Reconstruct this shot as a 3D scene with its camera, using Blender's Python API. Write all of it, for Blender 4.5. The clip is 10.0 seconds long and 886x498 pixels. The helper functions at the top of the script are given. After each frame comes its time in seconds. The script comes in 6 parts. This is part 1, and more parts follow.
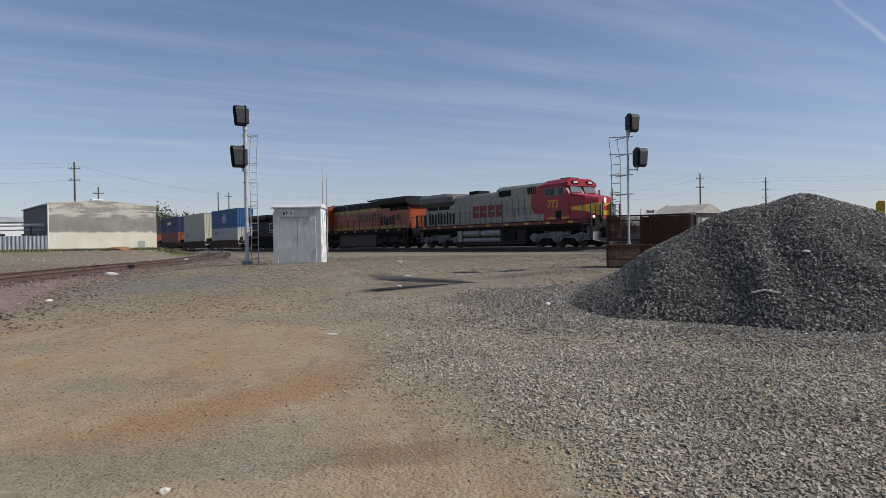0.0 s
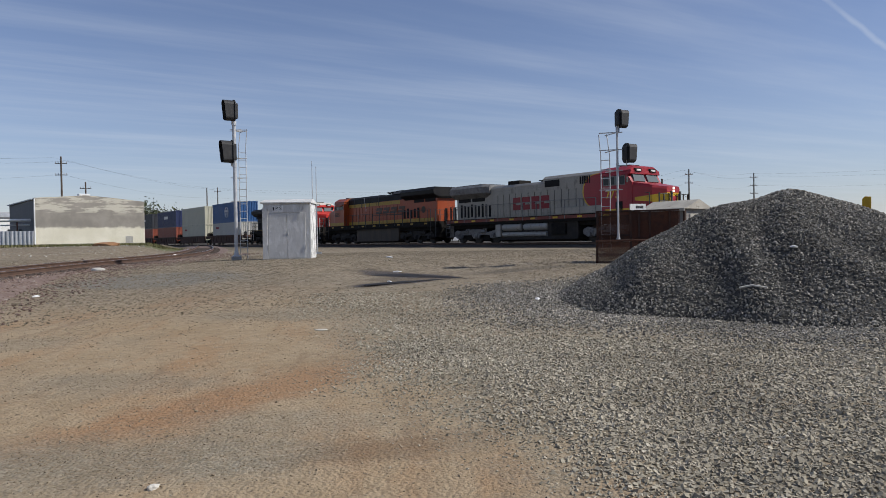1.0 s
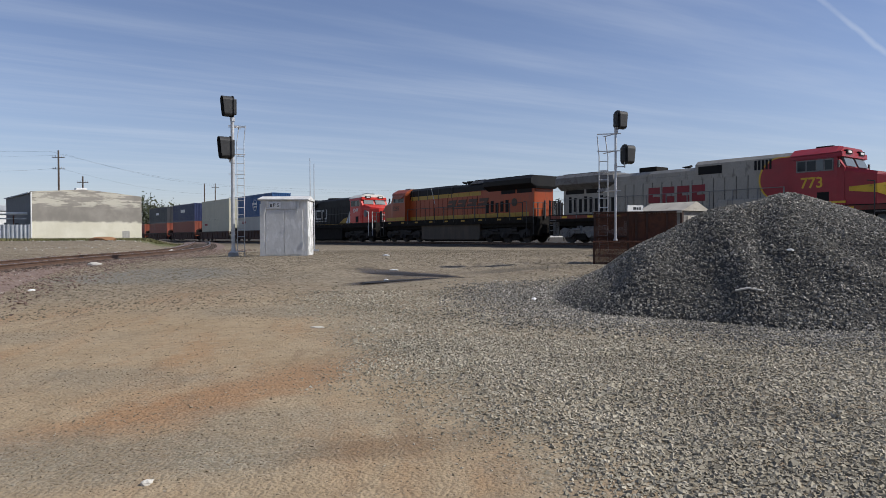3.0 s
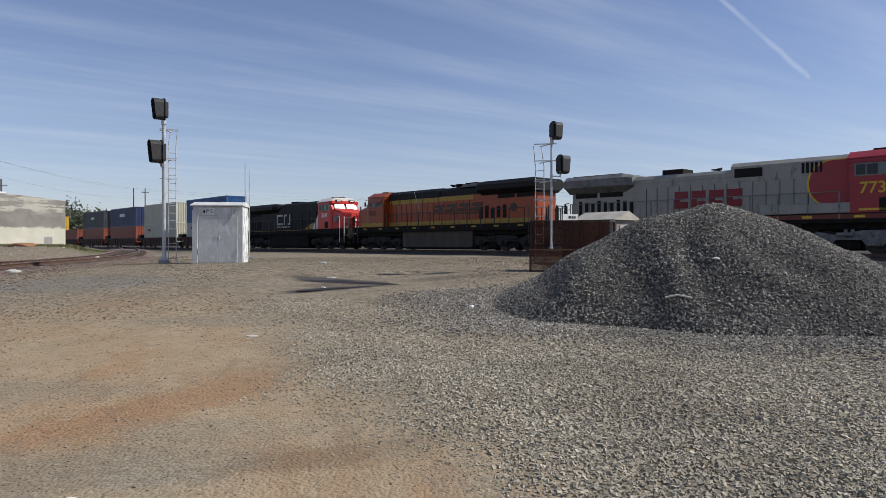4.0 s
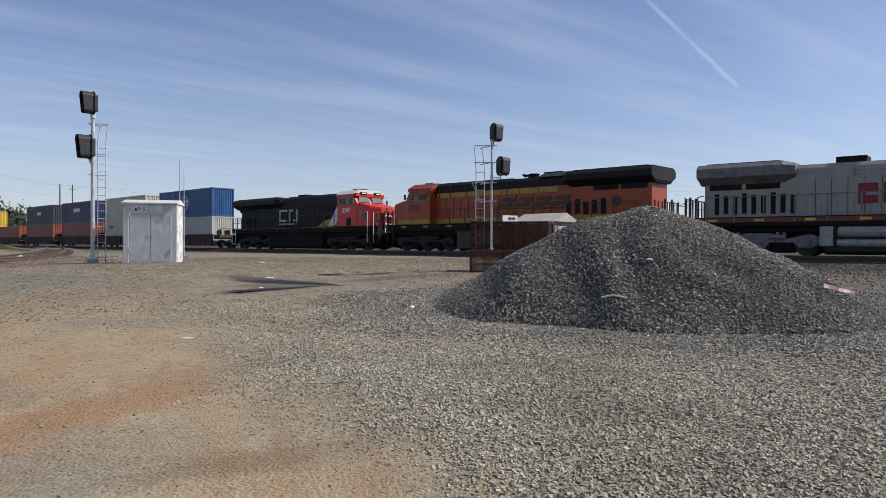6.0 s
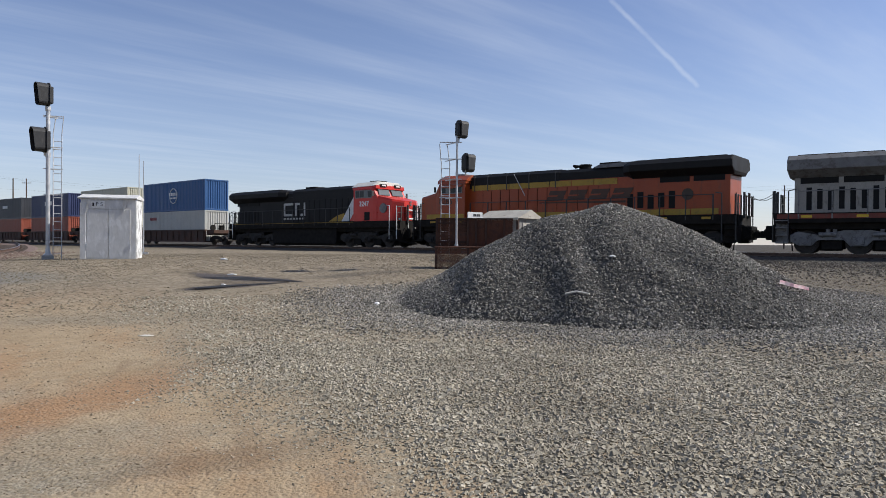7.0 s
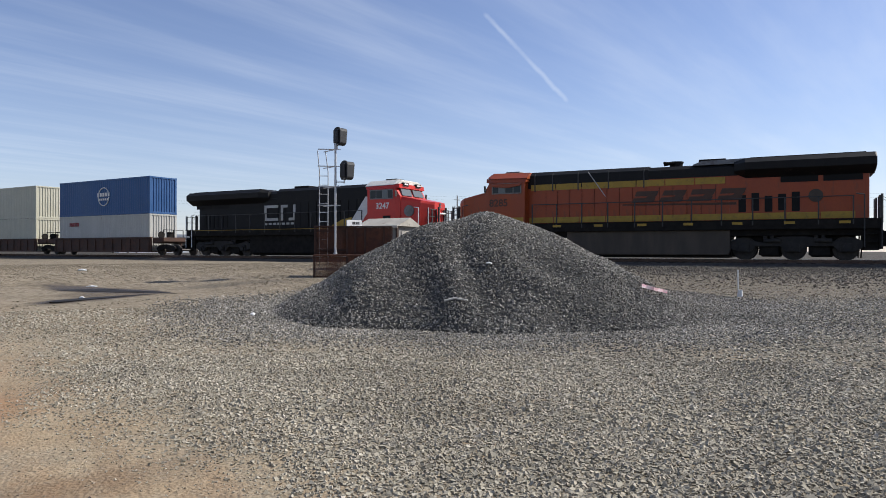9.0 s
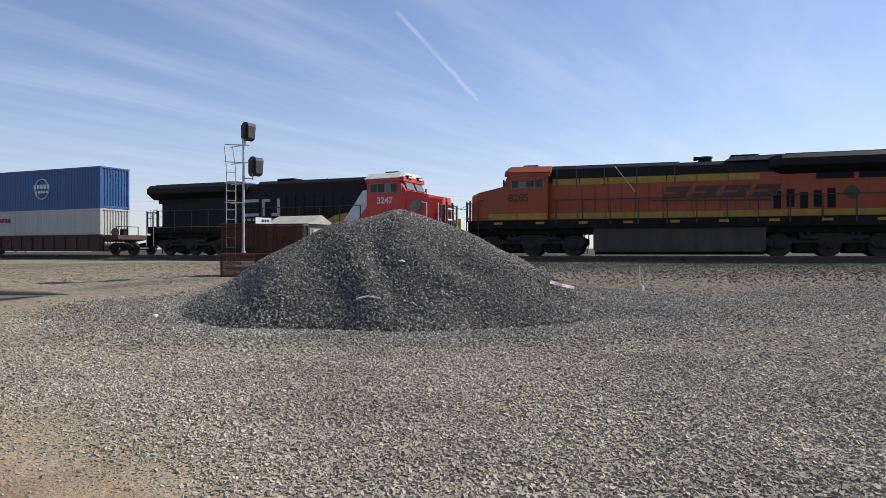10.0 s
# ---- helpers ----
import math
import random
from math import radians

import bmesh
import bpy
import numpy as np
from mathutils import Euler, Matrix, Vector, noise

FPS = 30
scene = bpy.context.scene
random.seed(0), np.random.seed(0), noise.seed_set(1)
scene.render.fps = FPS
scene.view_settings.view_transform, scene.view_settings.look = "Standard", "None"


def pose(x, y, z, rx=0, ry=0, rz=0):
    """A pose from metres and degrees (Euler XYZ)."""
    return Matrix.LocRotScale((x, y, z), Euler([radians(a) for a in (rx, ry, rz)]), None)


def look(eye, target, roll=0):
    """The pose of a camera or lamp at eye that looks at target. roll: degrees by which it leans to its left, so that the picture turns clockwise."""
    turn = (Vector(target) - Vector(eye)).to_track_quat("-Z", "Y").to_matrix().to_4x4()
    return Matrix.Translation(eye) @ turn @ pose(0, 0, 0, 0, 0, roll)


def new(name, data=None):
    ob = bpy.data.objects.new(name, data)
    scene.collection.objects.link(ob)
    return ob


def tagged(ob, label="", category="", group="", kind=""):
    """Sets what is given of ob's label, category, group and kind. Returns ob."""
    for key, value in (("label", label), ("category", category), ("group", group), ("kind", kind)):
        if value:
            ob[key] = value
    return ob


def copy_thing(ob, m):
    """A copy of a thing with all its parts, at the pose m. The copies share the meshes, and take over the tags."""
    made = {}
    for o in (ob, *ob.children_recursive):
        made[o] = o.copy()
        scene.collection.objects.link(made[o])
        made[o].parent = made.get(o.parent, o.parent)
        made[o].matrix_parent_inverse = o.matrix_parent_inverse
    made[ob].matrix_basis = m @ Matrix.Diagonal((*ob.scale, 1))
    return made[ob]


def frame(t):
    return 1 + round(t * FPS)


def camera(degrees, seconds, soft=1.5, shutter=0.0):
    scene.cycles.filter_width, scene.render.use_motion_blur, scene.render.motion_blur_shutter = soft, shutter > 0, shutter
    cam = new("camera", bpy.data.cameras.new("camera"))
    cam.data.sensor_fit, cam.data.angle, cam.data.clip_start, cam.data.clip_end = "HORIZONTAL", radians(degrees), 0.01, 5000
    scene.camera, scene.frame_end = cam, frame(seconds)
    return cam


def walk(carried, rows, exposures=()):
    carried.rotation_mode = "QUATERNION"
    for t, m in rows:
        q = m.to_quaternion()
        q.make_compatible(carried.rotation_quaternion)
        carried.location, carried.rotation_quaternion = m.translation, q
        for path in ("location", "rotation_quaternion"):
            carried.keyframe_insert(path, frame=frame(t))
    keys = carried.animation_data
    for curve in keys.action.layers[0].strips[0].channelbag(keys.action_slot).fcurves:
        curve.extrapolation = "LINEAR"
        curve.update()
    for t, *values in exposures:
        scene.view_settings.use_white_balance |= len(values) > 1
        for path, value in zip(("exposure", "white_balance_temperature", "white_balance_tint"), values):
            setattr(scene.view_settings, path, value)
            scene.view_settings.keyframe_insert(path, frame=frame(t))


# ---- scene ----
# ---- camera ----
EYE = 1.5
cam = camera(65.02, 10.0, soft=0.7)
TURNS = [  # seconds, yaw, pitch, roll
    (0, 0.0, -0.471, 0.924),
    (0.5, -0.685, -0.736, 0.851),
    (1, -0.825, -0.863, 0.926),
    (1.5, -0.763, -0.851, 0.943),
    (2, -0.939, -0.976, 0.435),
    (2.5, -0.934, -1.031, 0.21),
    (2.7, -0.96, -1.03, 0.2),
    (3.8, -4.15, -0.45, -0.02),
    (4, -6.129, -0.333, -0.043),
    (4.5, -8.665, 0.053, 0.057),
    (5, -8.937, -0.123, -0.398),
    (5.5, -10.003, -0.184, -0.332),
    (7, -13.878, -0.551, -0.447),
    (7.5, -16.852, -0.427, -0.273),
    (8, -19.745, -0.134, -0.496),
    (8.5, -21.509, 0.049, -0.16),
    (9, -23.789, 0.146, -0.107),
    (9.5, -26.916, 0.112, -0.109),
    (10, -30.986, -0.03, 0.104),
]
walk(cam, [(t, pose(0, 0, EYE, 90 + p, r, y)) for t, y, p, r in TURNS], [(0.0, 0.0), (2.5, 0.12), (5.0, 0.2), (7.5, 0.37), (10.0, 0.47)])

# ---- world and sun ----
SUN_AZ, SUN_EL = radians(-97), radians(41)   # turned from +y to the right
sun_dir = Vector((-math.sin(SUN_AZ) * math.cos(SUN_EL), math.cos(SUN_AZ) * math.cos(SUN_EL), math.sin(SUN_EL)))
sun = new("sun", bpy.data.lights.new("sun", "SUN"))
sun.data.energy, sun.data.angle, sun.data.color = 4.55, radians(0.6), (1.0, 0.965, 0.91)
sun.matrix_world = look(sun_dir * 50, (0, 0, 0))

world = bpy.data.worlds.new("world")
scene.world = world
world.use_nodes = True


class Nodes:
    """Short hand for node trees."""

    def __init__(self, tree):
        self.tree = tree
        tree.nodes.clear()

    def add(self, kind, **inputs):
        n = self.tree.nodes.new(kind)
        for k, v in inputs.items():
            self.set(n, k, v)
        return n

    def set(self, n, k, v):
        key = int(k[1:]) if k[0] == "i" and k[1:].isdigit() else k.replace("_", " ")
        if isinstance(v, bpy.types.NodeSocket):
            self.tree.links.new(v, n.inputs[key])
        else:
            n.inputs[key].default_value = v

    def math(self, op, a, b=0.0, clamp=False):
        n = self.add("ShaderNodeMath", i0=a, i1=b)
        n.operation, n.use_clamp = op, clamp
        return n.outputs[0]

    def dot(self, a, b):
        n = self.add("ShaderNodeVectorMath", i0=a, i1=b)
        n.operation = "DOT_PRODUCT"
        return n.outputs["Value"]

    def ramp(self, x, lo, hi, a=0.0, b=1.0):
        n = self.add("ShaderNodeMapRange", Value=x, From_Min=lo, From_Max=hi, To_Min=a, To_Max=b)
        n.interpolation_type = "SMOOTHSTEP"
        return n.outputs[0]

    def mix(self, f, a, b, blend="MIX"):
        n = self.tree.nodes.new("ShaderNodeMix")
        n.data_type, n.blend_type = "RGBA", blend
        for i, v in ((0, f), (6, a), (7, b)):
            if isinstance(v, bpy.types.NodeSocket):
                self.tree.links.new(v, n.inputs[i])
            else:
                n.inputs[i].default_value = v if i == 0 else (*v[:3], 1)
        return n.outputs[2]

    def noise(self, vec, scale, detail=3.0, rough=0.55):
        return self.add("ShaderNodeTexNoise", Vector=vec, Scale=scale, Detail=detail, Roughness=rough).outputs["Fac"]


def build_sky():
    n = Nodes(world.node_tree)
    sky = n.add("ShaderNodeTexSky")
    sky.sky_type, sky.sun_disc = "NISHITA", False
    sky.sun_elevation, sky.sun_rotation = SUN_EL, -SUN_AZ
    sky.air_density, sky.dust_density, sky.ozone_density = 1.0, 0.35, 2.0
    way = n.add("ShaderNodeTexCoord").outputs["Generated"]
    z = n.math("MAXIMUM", n.dot(way, (0, 0, 1)), 0.03)
    # thin cirrus in long streaks on a high plane
    along = n.math("DIVIDE", n.dot(way, (math.sin(radians(60)), math.cos(radians(60)), 0)), z)
    across = n.math("DIVIDE", n.dot(way, (math.cos(radians(60)), -math.sin(radians(60)), 0)), z)
    v = n.add("ShaderNodeCombineXYZ", X=n.math("MULTIPLY", along, 0.16), Y=across, Z=0.0).outputs[0]
    streak = n.ramp(n.noise(v, 1.9, 5.0, 0.6), 0.34, 0.8)
    v2 = n.add("ShaderNodeCombineXYZ", X=n.math("MULTIPLY", along, 0.5), Y=n.math("MULTIPLY", across, 0.6), Z=4.0).outputs[0]
    veil = n.ramp(n.noise(v2, 0.5, 3.0), 0.3, 0.75, 0.45, 1.0)
    cloud = n.math("ADD", n.math("MULTIPLY", n.math("MULTIPLY", streak, veil), 0.30), 0.035)
    # the aircraft trail
    a, b = trail_end(-27.1, 18.9), trail_end(-34.0, 11.9)
    side = a.cross(b).normalized()
    mid = (a + b).normalized()
    ahead = side.cross(mid).normalized()
    half = math.acos(a.dot(b)) / 2
    soft = n.math("MULTIPLY", n.noise(way, 60.0, 3.0), 0.0035)
    off = n.math("ABSOLUTE", n.math("SUBTRACT", n.dot(way, side), n.math("SUBTRACT", soft, 0.00175)))
    run = n.math("DIVIDE", n.dot(way, ahead), math.sin(half))
    line = n.math("MULTIPLY", n.ramp(off, 0.0, 0.0055, 1.0, 0.0), n.ramp(n.math("ABSOLUTE", run), 0.92, 1.04, 1.0, 0.0))
    line = n.math("MULTIPLY", line, n.ramp(n.dot(way, mid), 0.5, 0.8))
    cloud = n.math("MAXIMUM", cloud, n.math("MULTIPLY", line, n.ramp(n.noise(way, 22.0, 3.0), 0.3, 0.7, 0.18, 0.32)))
    haze = n.ramp(n.dot(way, (0, 0, 1)), 0.0, 0.30, 0.25, 0.0)
    colour = n.mix(1.0, sky.outputs[0], (1.03, 0.99, 1.15), "MULTIPLY")
    colour = n.mix(haze, colour, (5.9, 7.0, 8.5))
    colour = n.mix(cloud, colour, (7.4, 8.1, 9.2))
    n.add("ShaderNodeOutputWorld", Surface=n.add("ShaderNodeBackground", Color=colour, Strength=0.082).outputs[0])


def trail_end(az, el):
    az, el = radians(az), radians(el)
    return Vector((-math.sin(az) * math.cos(el), math.cos(az) * math.cos(el), math.sin(el)))


build_sky()


# ---- materials ----
def material(name, c1, c2, scale=3.0, rough=0.7, metal=0.0, bump=0.15, grain=60.0, dirt=None, dirt_at=0.62, spec=0.4, stretch=(1, 1, 1), objvar=0.0):
    """Two colours broken up by noise at two scales, with fine relief and blotches of dirt."""
    m = bpy.data.materials.new(name)
    m.use_nodes = True
    n = Nodes(m.node_tree)
    co = n.add("ShaderNodeTexCoord").outputs["Object"]
    co = n.add("ShaderNodeMapping", Vector=co, Scale=stretch).outputs[0]
    big, fine = n.noise(co, scale, 4.0), n.noise(co, grain, 3.0)
    colour = n.mix(n.ramp(big, 0.3, 0.7), c1, c2)
    colour = n.mix(n.ramp(fine, 0.3, 0.75, 0.0, 0.35), colour, [v * 0.6 for v in c1])
    if dirt:
        blot = n.noise(co, scale * 2.3 + 0.7, 6.0, 0.65)
        colour = n.mix(n.ramp(blot, dirt_at - 0.06, dirt_at + 0.08, 0.0, 0.8), colour, dirt)
    if objvar:
        rnd = n.add("ShaderNodeObjectInfo").outputs["Random"]
        colour = n.mix(n.math("MULTIPLY", rnd, objvar), colour, [v * 0.35 for v in c1])
    b = n.add("ShaderNodeBump", Strength=bump, Distance=0.02, Height=n.math("ADD", fine, big))
    r = n.ramp(big, 0.2, 0.8, max(rough - 0.1, 0.05), min(rough + 0.1, 1.0))
    sh = n.add("ShaderNodeBsdfPrincipled", Base_Color=colour, Roughness=r, Metallic=metal, Normal=b.outputs[0])
    sh.inputs["Specular IOR Level"].default_value = spec
    n.add("ShaderNodeOutputMaterial", Surface=sh.outputs[0])
    return m


def glow(name, c, strength):
    m = bpy.data.materials.new(name)
    m.use_nodes = True
    n = Nodes(m.node_tree)
    sh = n.add("ShaderNodeBsdfPrincipled", Base_Color=(*c, 1), Roughness=0.3)
    n.set(sh, "Emission Color", (*c, 1))
    n.set(sh, "Emission Strength", strength)
    n.add("ShaderNodeOutputMaterial", Surface=sh.outputs[0])
    return m


def stones_material(name, c1, c2, c3):
    """Crushed rock: every stone its own shade."""
    m = bpy.data.materials.new(name)
    m.use_nodes = True
    n = Nodes(m.node_tree)
    geo = n.add("ShaderNodeNewGeometry")
    rnd = geo.outputs["Random Per Island"]
    co = n.add("ShaderNodeTexCoord").outputs["Object"]
    colour = n.mix(n.ramp(rnd, 0.0, 0.8), c1, c2)
    colour = n.mix(n.ramp(rnd, 0.86, 1.0), colour, c3)
    colour = n.mix(n.ramp(n.noise(co, 0.55, 4.0), 0.35, 0.7, 0.0, 0.45), colour, [v * 0.55 for v in c1])
    colour = n.mix(n.ramp(n.noise(co, 90.0, 2.0), 0.4, 0.7, 0.0, 0.4), colour, [v * 0.6 for v in c2])
    b = n.add("ShaderNodeBump", Strength=0.4, Distance=0.006, Height=n.noise(co, 130.0, 2.0))
    sh = n.add("ShaderNodeBsdfPrincipled", Base_Color=colour, Roughness=0.85, Normal=b.outputs[0])
    sh.inputs["Specular IOR Level"].default_value = 0.3
    n.add("ShaderNodeOutputMaterial", Surface=sh.outputs[0])
    return m


# ---- mesh helpers ----
def box(bm, x0, x1, y0, y1, z0, z1, bevel=0.0):
    m = Matrix.Translation(((x0 + x1) / 2, (y0 + y1) / 2, (z0 + z1) / 2)) @ Matrix.Diagonal((abs(x1 - x0), abs(y1 - y0), abs(z1 - z0), 1))
    made = bmesh.ops.create_cube(bm, size=1, matrix=m)
    if bevel:
        edges = list({e for v in made["verts"] for e in v.link_edges})
        bmesh.ops.bevel(bm, geom=edges, offset=bevel, segments=2, affect="EDGES", profile=0.6)
    return bm


def rod(bm, a, b, r, seg=8, r2=None):
    a, b = Vector(a), Vector(b)
    m = Matrix.Translation((a + b) / 2) @ (b - a).to_track_quat("Z", "Y").to_matrix().to_4x4()
    bmesh.ops.create_cone(bm, cap_ends=True, segments=seg, radius1=r, radius2=r if r2 is None else r2, depth=(b - a).length, matrix=m)
    return bm


def prism(bm, outline, y0, y1, bevel=0.0):
    """An outline in x and z, drawn out from y0 to y1."""
    a = [bm.verts.new((x, y0, z)) for x, z in outline]
    b = [bm.verts.new((x, y1, z)) for x, z in outline]
    faces = [bm.faces.new(a), bm.faces.new(b[::-1])]
    for i in range(len(a)):
        j = (i + 1) % len(a)
        faces.append(bm.faces.new((a[j], a[i], b[i], b[j])))
    bmesh.ops.recalc_face_normals(bm, faces=faces)
    if bevel:
        edges = list({e for f in faces for e in f.edges})
        bmesh.ops.bevel(bm, geom=edges, offset=bevel, segments=2, affect="EDGES", profile=0.6)
    return bm


def mesh_of(name, bm, mat):
    me = bpy.data.meshes.new(name)
    bm.to_mesh(me)
    bm.free()
    for m in mat if isinstance(mat, (list, tuple)) else [mat]:
        me.materials.append(m)
    return me


def part(name, bm, mat, parent=None, label="", at=None):
    ob = new(name, bm if isinstance(bm, bpy.types.Mesh) else mesh_of(name, bm, mat))
    ob.parent = parent
    if at is not None:
        ob.matrix_basis = at
    return tagged(ob, label)


def thing(name, label, category, m=None, group="", kind=""):
    ob = new(name)
    ob.empty_display_size = 0.3
    if m is not None:
        ob.matrix_basis = m
    return tagged(ob, label, category, group, kind)


def B():
    return bmesh.new()


def lettering(text, size, mat, name="lettering", shear=0.0, bold=0.0):
    """Built-in letters as a thin mesh in the x-z plane, facing -y, centred."""
    cu = bpy.data.curves.new(name, "FONT")
    cu.body, cu.size, cu.align_x, cu.align_y = text, size, "CENTER", "CENTER"
    cu.extrude, cu.offset, cu.shear = 0.004, bold, shear
    ob = bpy.data.objects.new(name, cu)
    scene.collection.objects.link(ob)
    me = bpy.data.meshes.new_from_object(ob.evaluated_get(bpy.context.evaluated_depsgraph_get()))
    bpy.data.objects.remove(ob)
    me.transform(pose(0, 0, 0, 90))
    me.materials.clear()
    me.materials.append(mat)
    return me


def quick_mesh(name, verts, faces, mat, smooth=False):
    """A mesh from arrays: verts (n, 3), faces (m, k)."""
    me = bpy.data.meshes.new(name)
    n, (m, k) = len(verts), faces.shape
    me.vertices.add(n)
    me.vertices.foreach_set("co", np.ascontiguousarray(verts, dtype=np.float32).ravel())
    me.loops.add(m * k)
    me.loops.foreach_set("vertex_index", np.ascontiguousarray(faces, dtype=np.int32).ravel())
    me.polygons.add(m)
    me.polygons.foreach_set("loop_start", np.arange(0, m * k, k, dtype=np.int32))
    me.polygons.foreach_set("use_smooth", np.full(m, smooth))
    me.update(calc_edges=True)
    me.validate()
    me.materials.append(mat)
    return me


# ---- the lie of the land ----
def smooth(a, b, x):
    s = np.clip((np.asarray(x, float) - a) / (b - a), 0, 1)
    return s * s * (3 - 2 * s)


RAIL = 1.113
CURVE = (12.5315, 43.8113, -0.937, 0.1879, 0.7561, 1.2096)


def main_line(u):
    """Place and heading of the main line's centre, u metres along it."""
    x0, y0, th, k0, k1, k2 = CURVE
    v = min(max(u, -95.0), 62.0)
    g = np.linspace(0, 1, 61) * v
    k = th + k0 * g / 100 + k1 * g**2 / 2e4 + k2 * g**3 / 6e6
    x = x0 + ((np.cos(k[1:]) + np.cos(k[:-1])) / 2).sum() * v / 60 + math.cos(k[-1]) * (u - v)
    y = y0 + ((np.sin(k[1:]) + np.sin(k[:-1])) / 2).sum() * v / 60 + math.sin(k[-1]) * (u - v)
    return x, y, k[-1]


SIDING = np.array([(-9.5, 4), (-11.8, 14), (-12.9, 19.5), (-13.5, 23.5), (-13.7, 27), (-13.9, 33.4), (-14.4, 41.2), (-16.7, 50.6), (-21.6, 66), (-30.0, 92), (-39.4, 117.3)])
SIDING_Z = np.array([0.76, 0.76, 0.77, 0.78, 0.82, 0.85, 0.92, 1.05, 1.10, 1.11, 1.112])


def siding_x(y):
    return np.interp(y, SIDING[:, 1], SIDING[:, 0])


def wobble(x, y):
    return 0.5 * np.sin(x * 1.7 + 0.6 * y) * np.sin(y * 1.3 - 0.4 * x) + 0.5 * np.sin(x * 0.6 - y * 0.8 + 1.0)


def land(x, y):
    x, y = np.asarray(x, float), np.asarray(y, float)
    r = np.hypot(x, y)
    z = 0.82 * smooth(3, 30, r) * np.where(y < -5, 0.6, 1.0)
    dl = x - siding_x(y)
    z = z - 0.22 * np.exp(-(dl / 5) ** 2) * (1 - smooth(25, 55, y)) * smooth(6, 16, r)
    z = z + 0.52 * smooth(-2.6, -5.2, dl) * smooth(30, 52, y) * (1 - smooth(82, 100, y))
    # the shallow scrape that holds the puddle
    hollow = hollow_at(x, y)
    z = z * (1 - hollow) + 0.45 * hollow
    return z + (1 - 0.8 * hollow) * 0.012 * wobble(x, y) * smooth(1, 6, r) * (1 - smooth(60, 200, r)) + (1 - 0.8 * hollow) * 0.006 * wobble(3.1 * x, 2.7 * y) * (1 - smooth(30, 60, r))


def hollow_at(x, y):
    """1 in the shallow hollow that holds the puddles."""
    return np.exp(-((x + 0.8) / 3.4) ** 4 - ((y - 19.0) / 4.0) ** 4)


# thin spreads of small gravel on the dirt: middle, half widths, strength
PATCHES = [(-2.3, 4.7, 1.3, 0.55, 0.55), (-3.3, 7.2, 1.1, 0.5, 0.45), (-2.4, 12.2, 1.9, 0.7, 0.5), (-1.2, 5.6, 0.8, 0.4, 0.35), (-5.6, 9.6, 1.2, 0.5, 0.3)]


def loose_share(x, y):
    """0 on the trodden dirt, 1 where gravel lies thick."""
    edge = x - 0.75 + 0.385 * (np.minimum(y, 13.0) - 4.1) + 0.5 * wobble(1.1 * x, 0.9 * y) + 0.22 * wobble(3.3 * x + 1, 2.9 * y)
    g = smooth(-0.9, 1.3, edge)
    # a bare strip of dirt between the gravel and the heap
    return g * (1 - 0.75 * np.exp(-((x - 2.3) / 1.4) ** 2 - ((y - 14.2) / 0.8) ** 2))


def gravel_share(x, y):
    """The loose gravel, and thin spreads of grit on the dirt."""
    g = loose_share(x, y)
    for cx, cy, a, b, k in PATCHES:
        ragged = 1 + 0.5 * wobble(2.3 * x + cx, 2.1 * y + cy)
        g = np.maximum(g, k * np.exp(-(((x - cx) / a) ** 2 + ((y - cy) / b) ** 2) * ragged))
    return np.clip(g, 0, 1)


def spread(x, y):
    """1 where dark ballast has been spread out beside the heap."""
    ax, ay, bx, by = 7.0, 11.5, 17.5, 6.2
    f = np.clip(((x - ax) * (bx - ax) + (y - ay) * (by - ay)) / ((bx - ax) ** 2 + (by - ay) ** 2), 0, 1)
    d = np.hypot(x - ax - f * (bx - ax), y - ay - f * (by - ay))
    return 1 - smooth(1.3, 3.4, d + 0.5 * wobble(1.3 * x, 1.2 * y))


HEAP = (6.36, 12.47)


def heap_reach(x, y):
    """Bearing and distance over the heap: 0 at its top, 1 at its foot."""
    dx, dy = x - HEAP[0], y - HEAP[1]
    c, s = math.cos(radians(27)), math.sin(radians(27))
    a, b = dx * c - dy * s, dx * s + dy * c          # across and away
    a = a - 0.12 * b
    ang = np.arctan2(b, a)
    t = np.hypot(a / np.where(a < 0, 4.15, 4.75), b / np.where(b < 0, 3.15, 3.9)) * (1 + 0.05 * np.sin(3 * ang + 0.8) + 0.035 * np.sin(7 * ang + 2))
    return a, b, ang, t


def heap(x, y):
    """Height of the heap of ballast over the land."""
    a, b, ang, t = heap_reach(x, y)
    h = 2.2 * np.clip(1.0 - t, 0, 2) ** 1.02 - 0.13 * smooth(0.6, 1.0, t)
    top = 2.0
    h = np.where(h > top - 0.5, top - 0.5 + 0.5 * np.tanh((h - top + 0.5) / 0.5), h)
    h = h + 0.16 * np.exp(-((a + 1.9) / 1.1) ** 2 - (b / 1.6) ** 2) * np.clip(1 - t, 0, 1)
    gully = 0.04 * np.sin(9 * ang + 2.5 * np.sin(2 * t * 3)) * np.clip(t * 2 - 0.3, 0, 1) + 0.022 * np.sin(17 * ang + 3 * np.sin(5 * t)) * np.clip(t * 2 - 0.5, 0, 1)
    bumps = gully + 0.045 * np.sin(2.3 * a + 1.1 * b) * np.sin(1.9 * b - 0.7 * a + 0.5) + 0.03 * np.sin(4.7 * a + 2 * b + 1)
    return h + bumps * np.clip(h * 2, 0, 1)


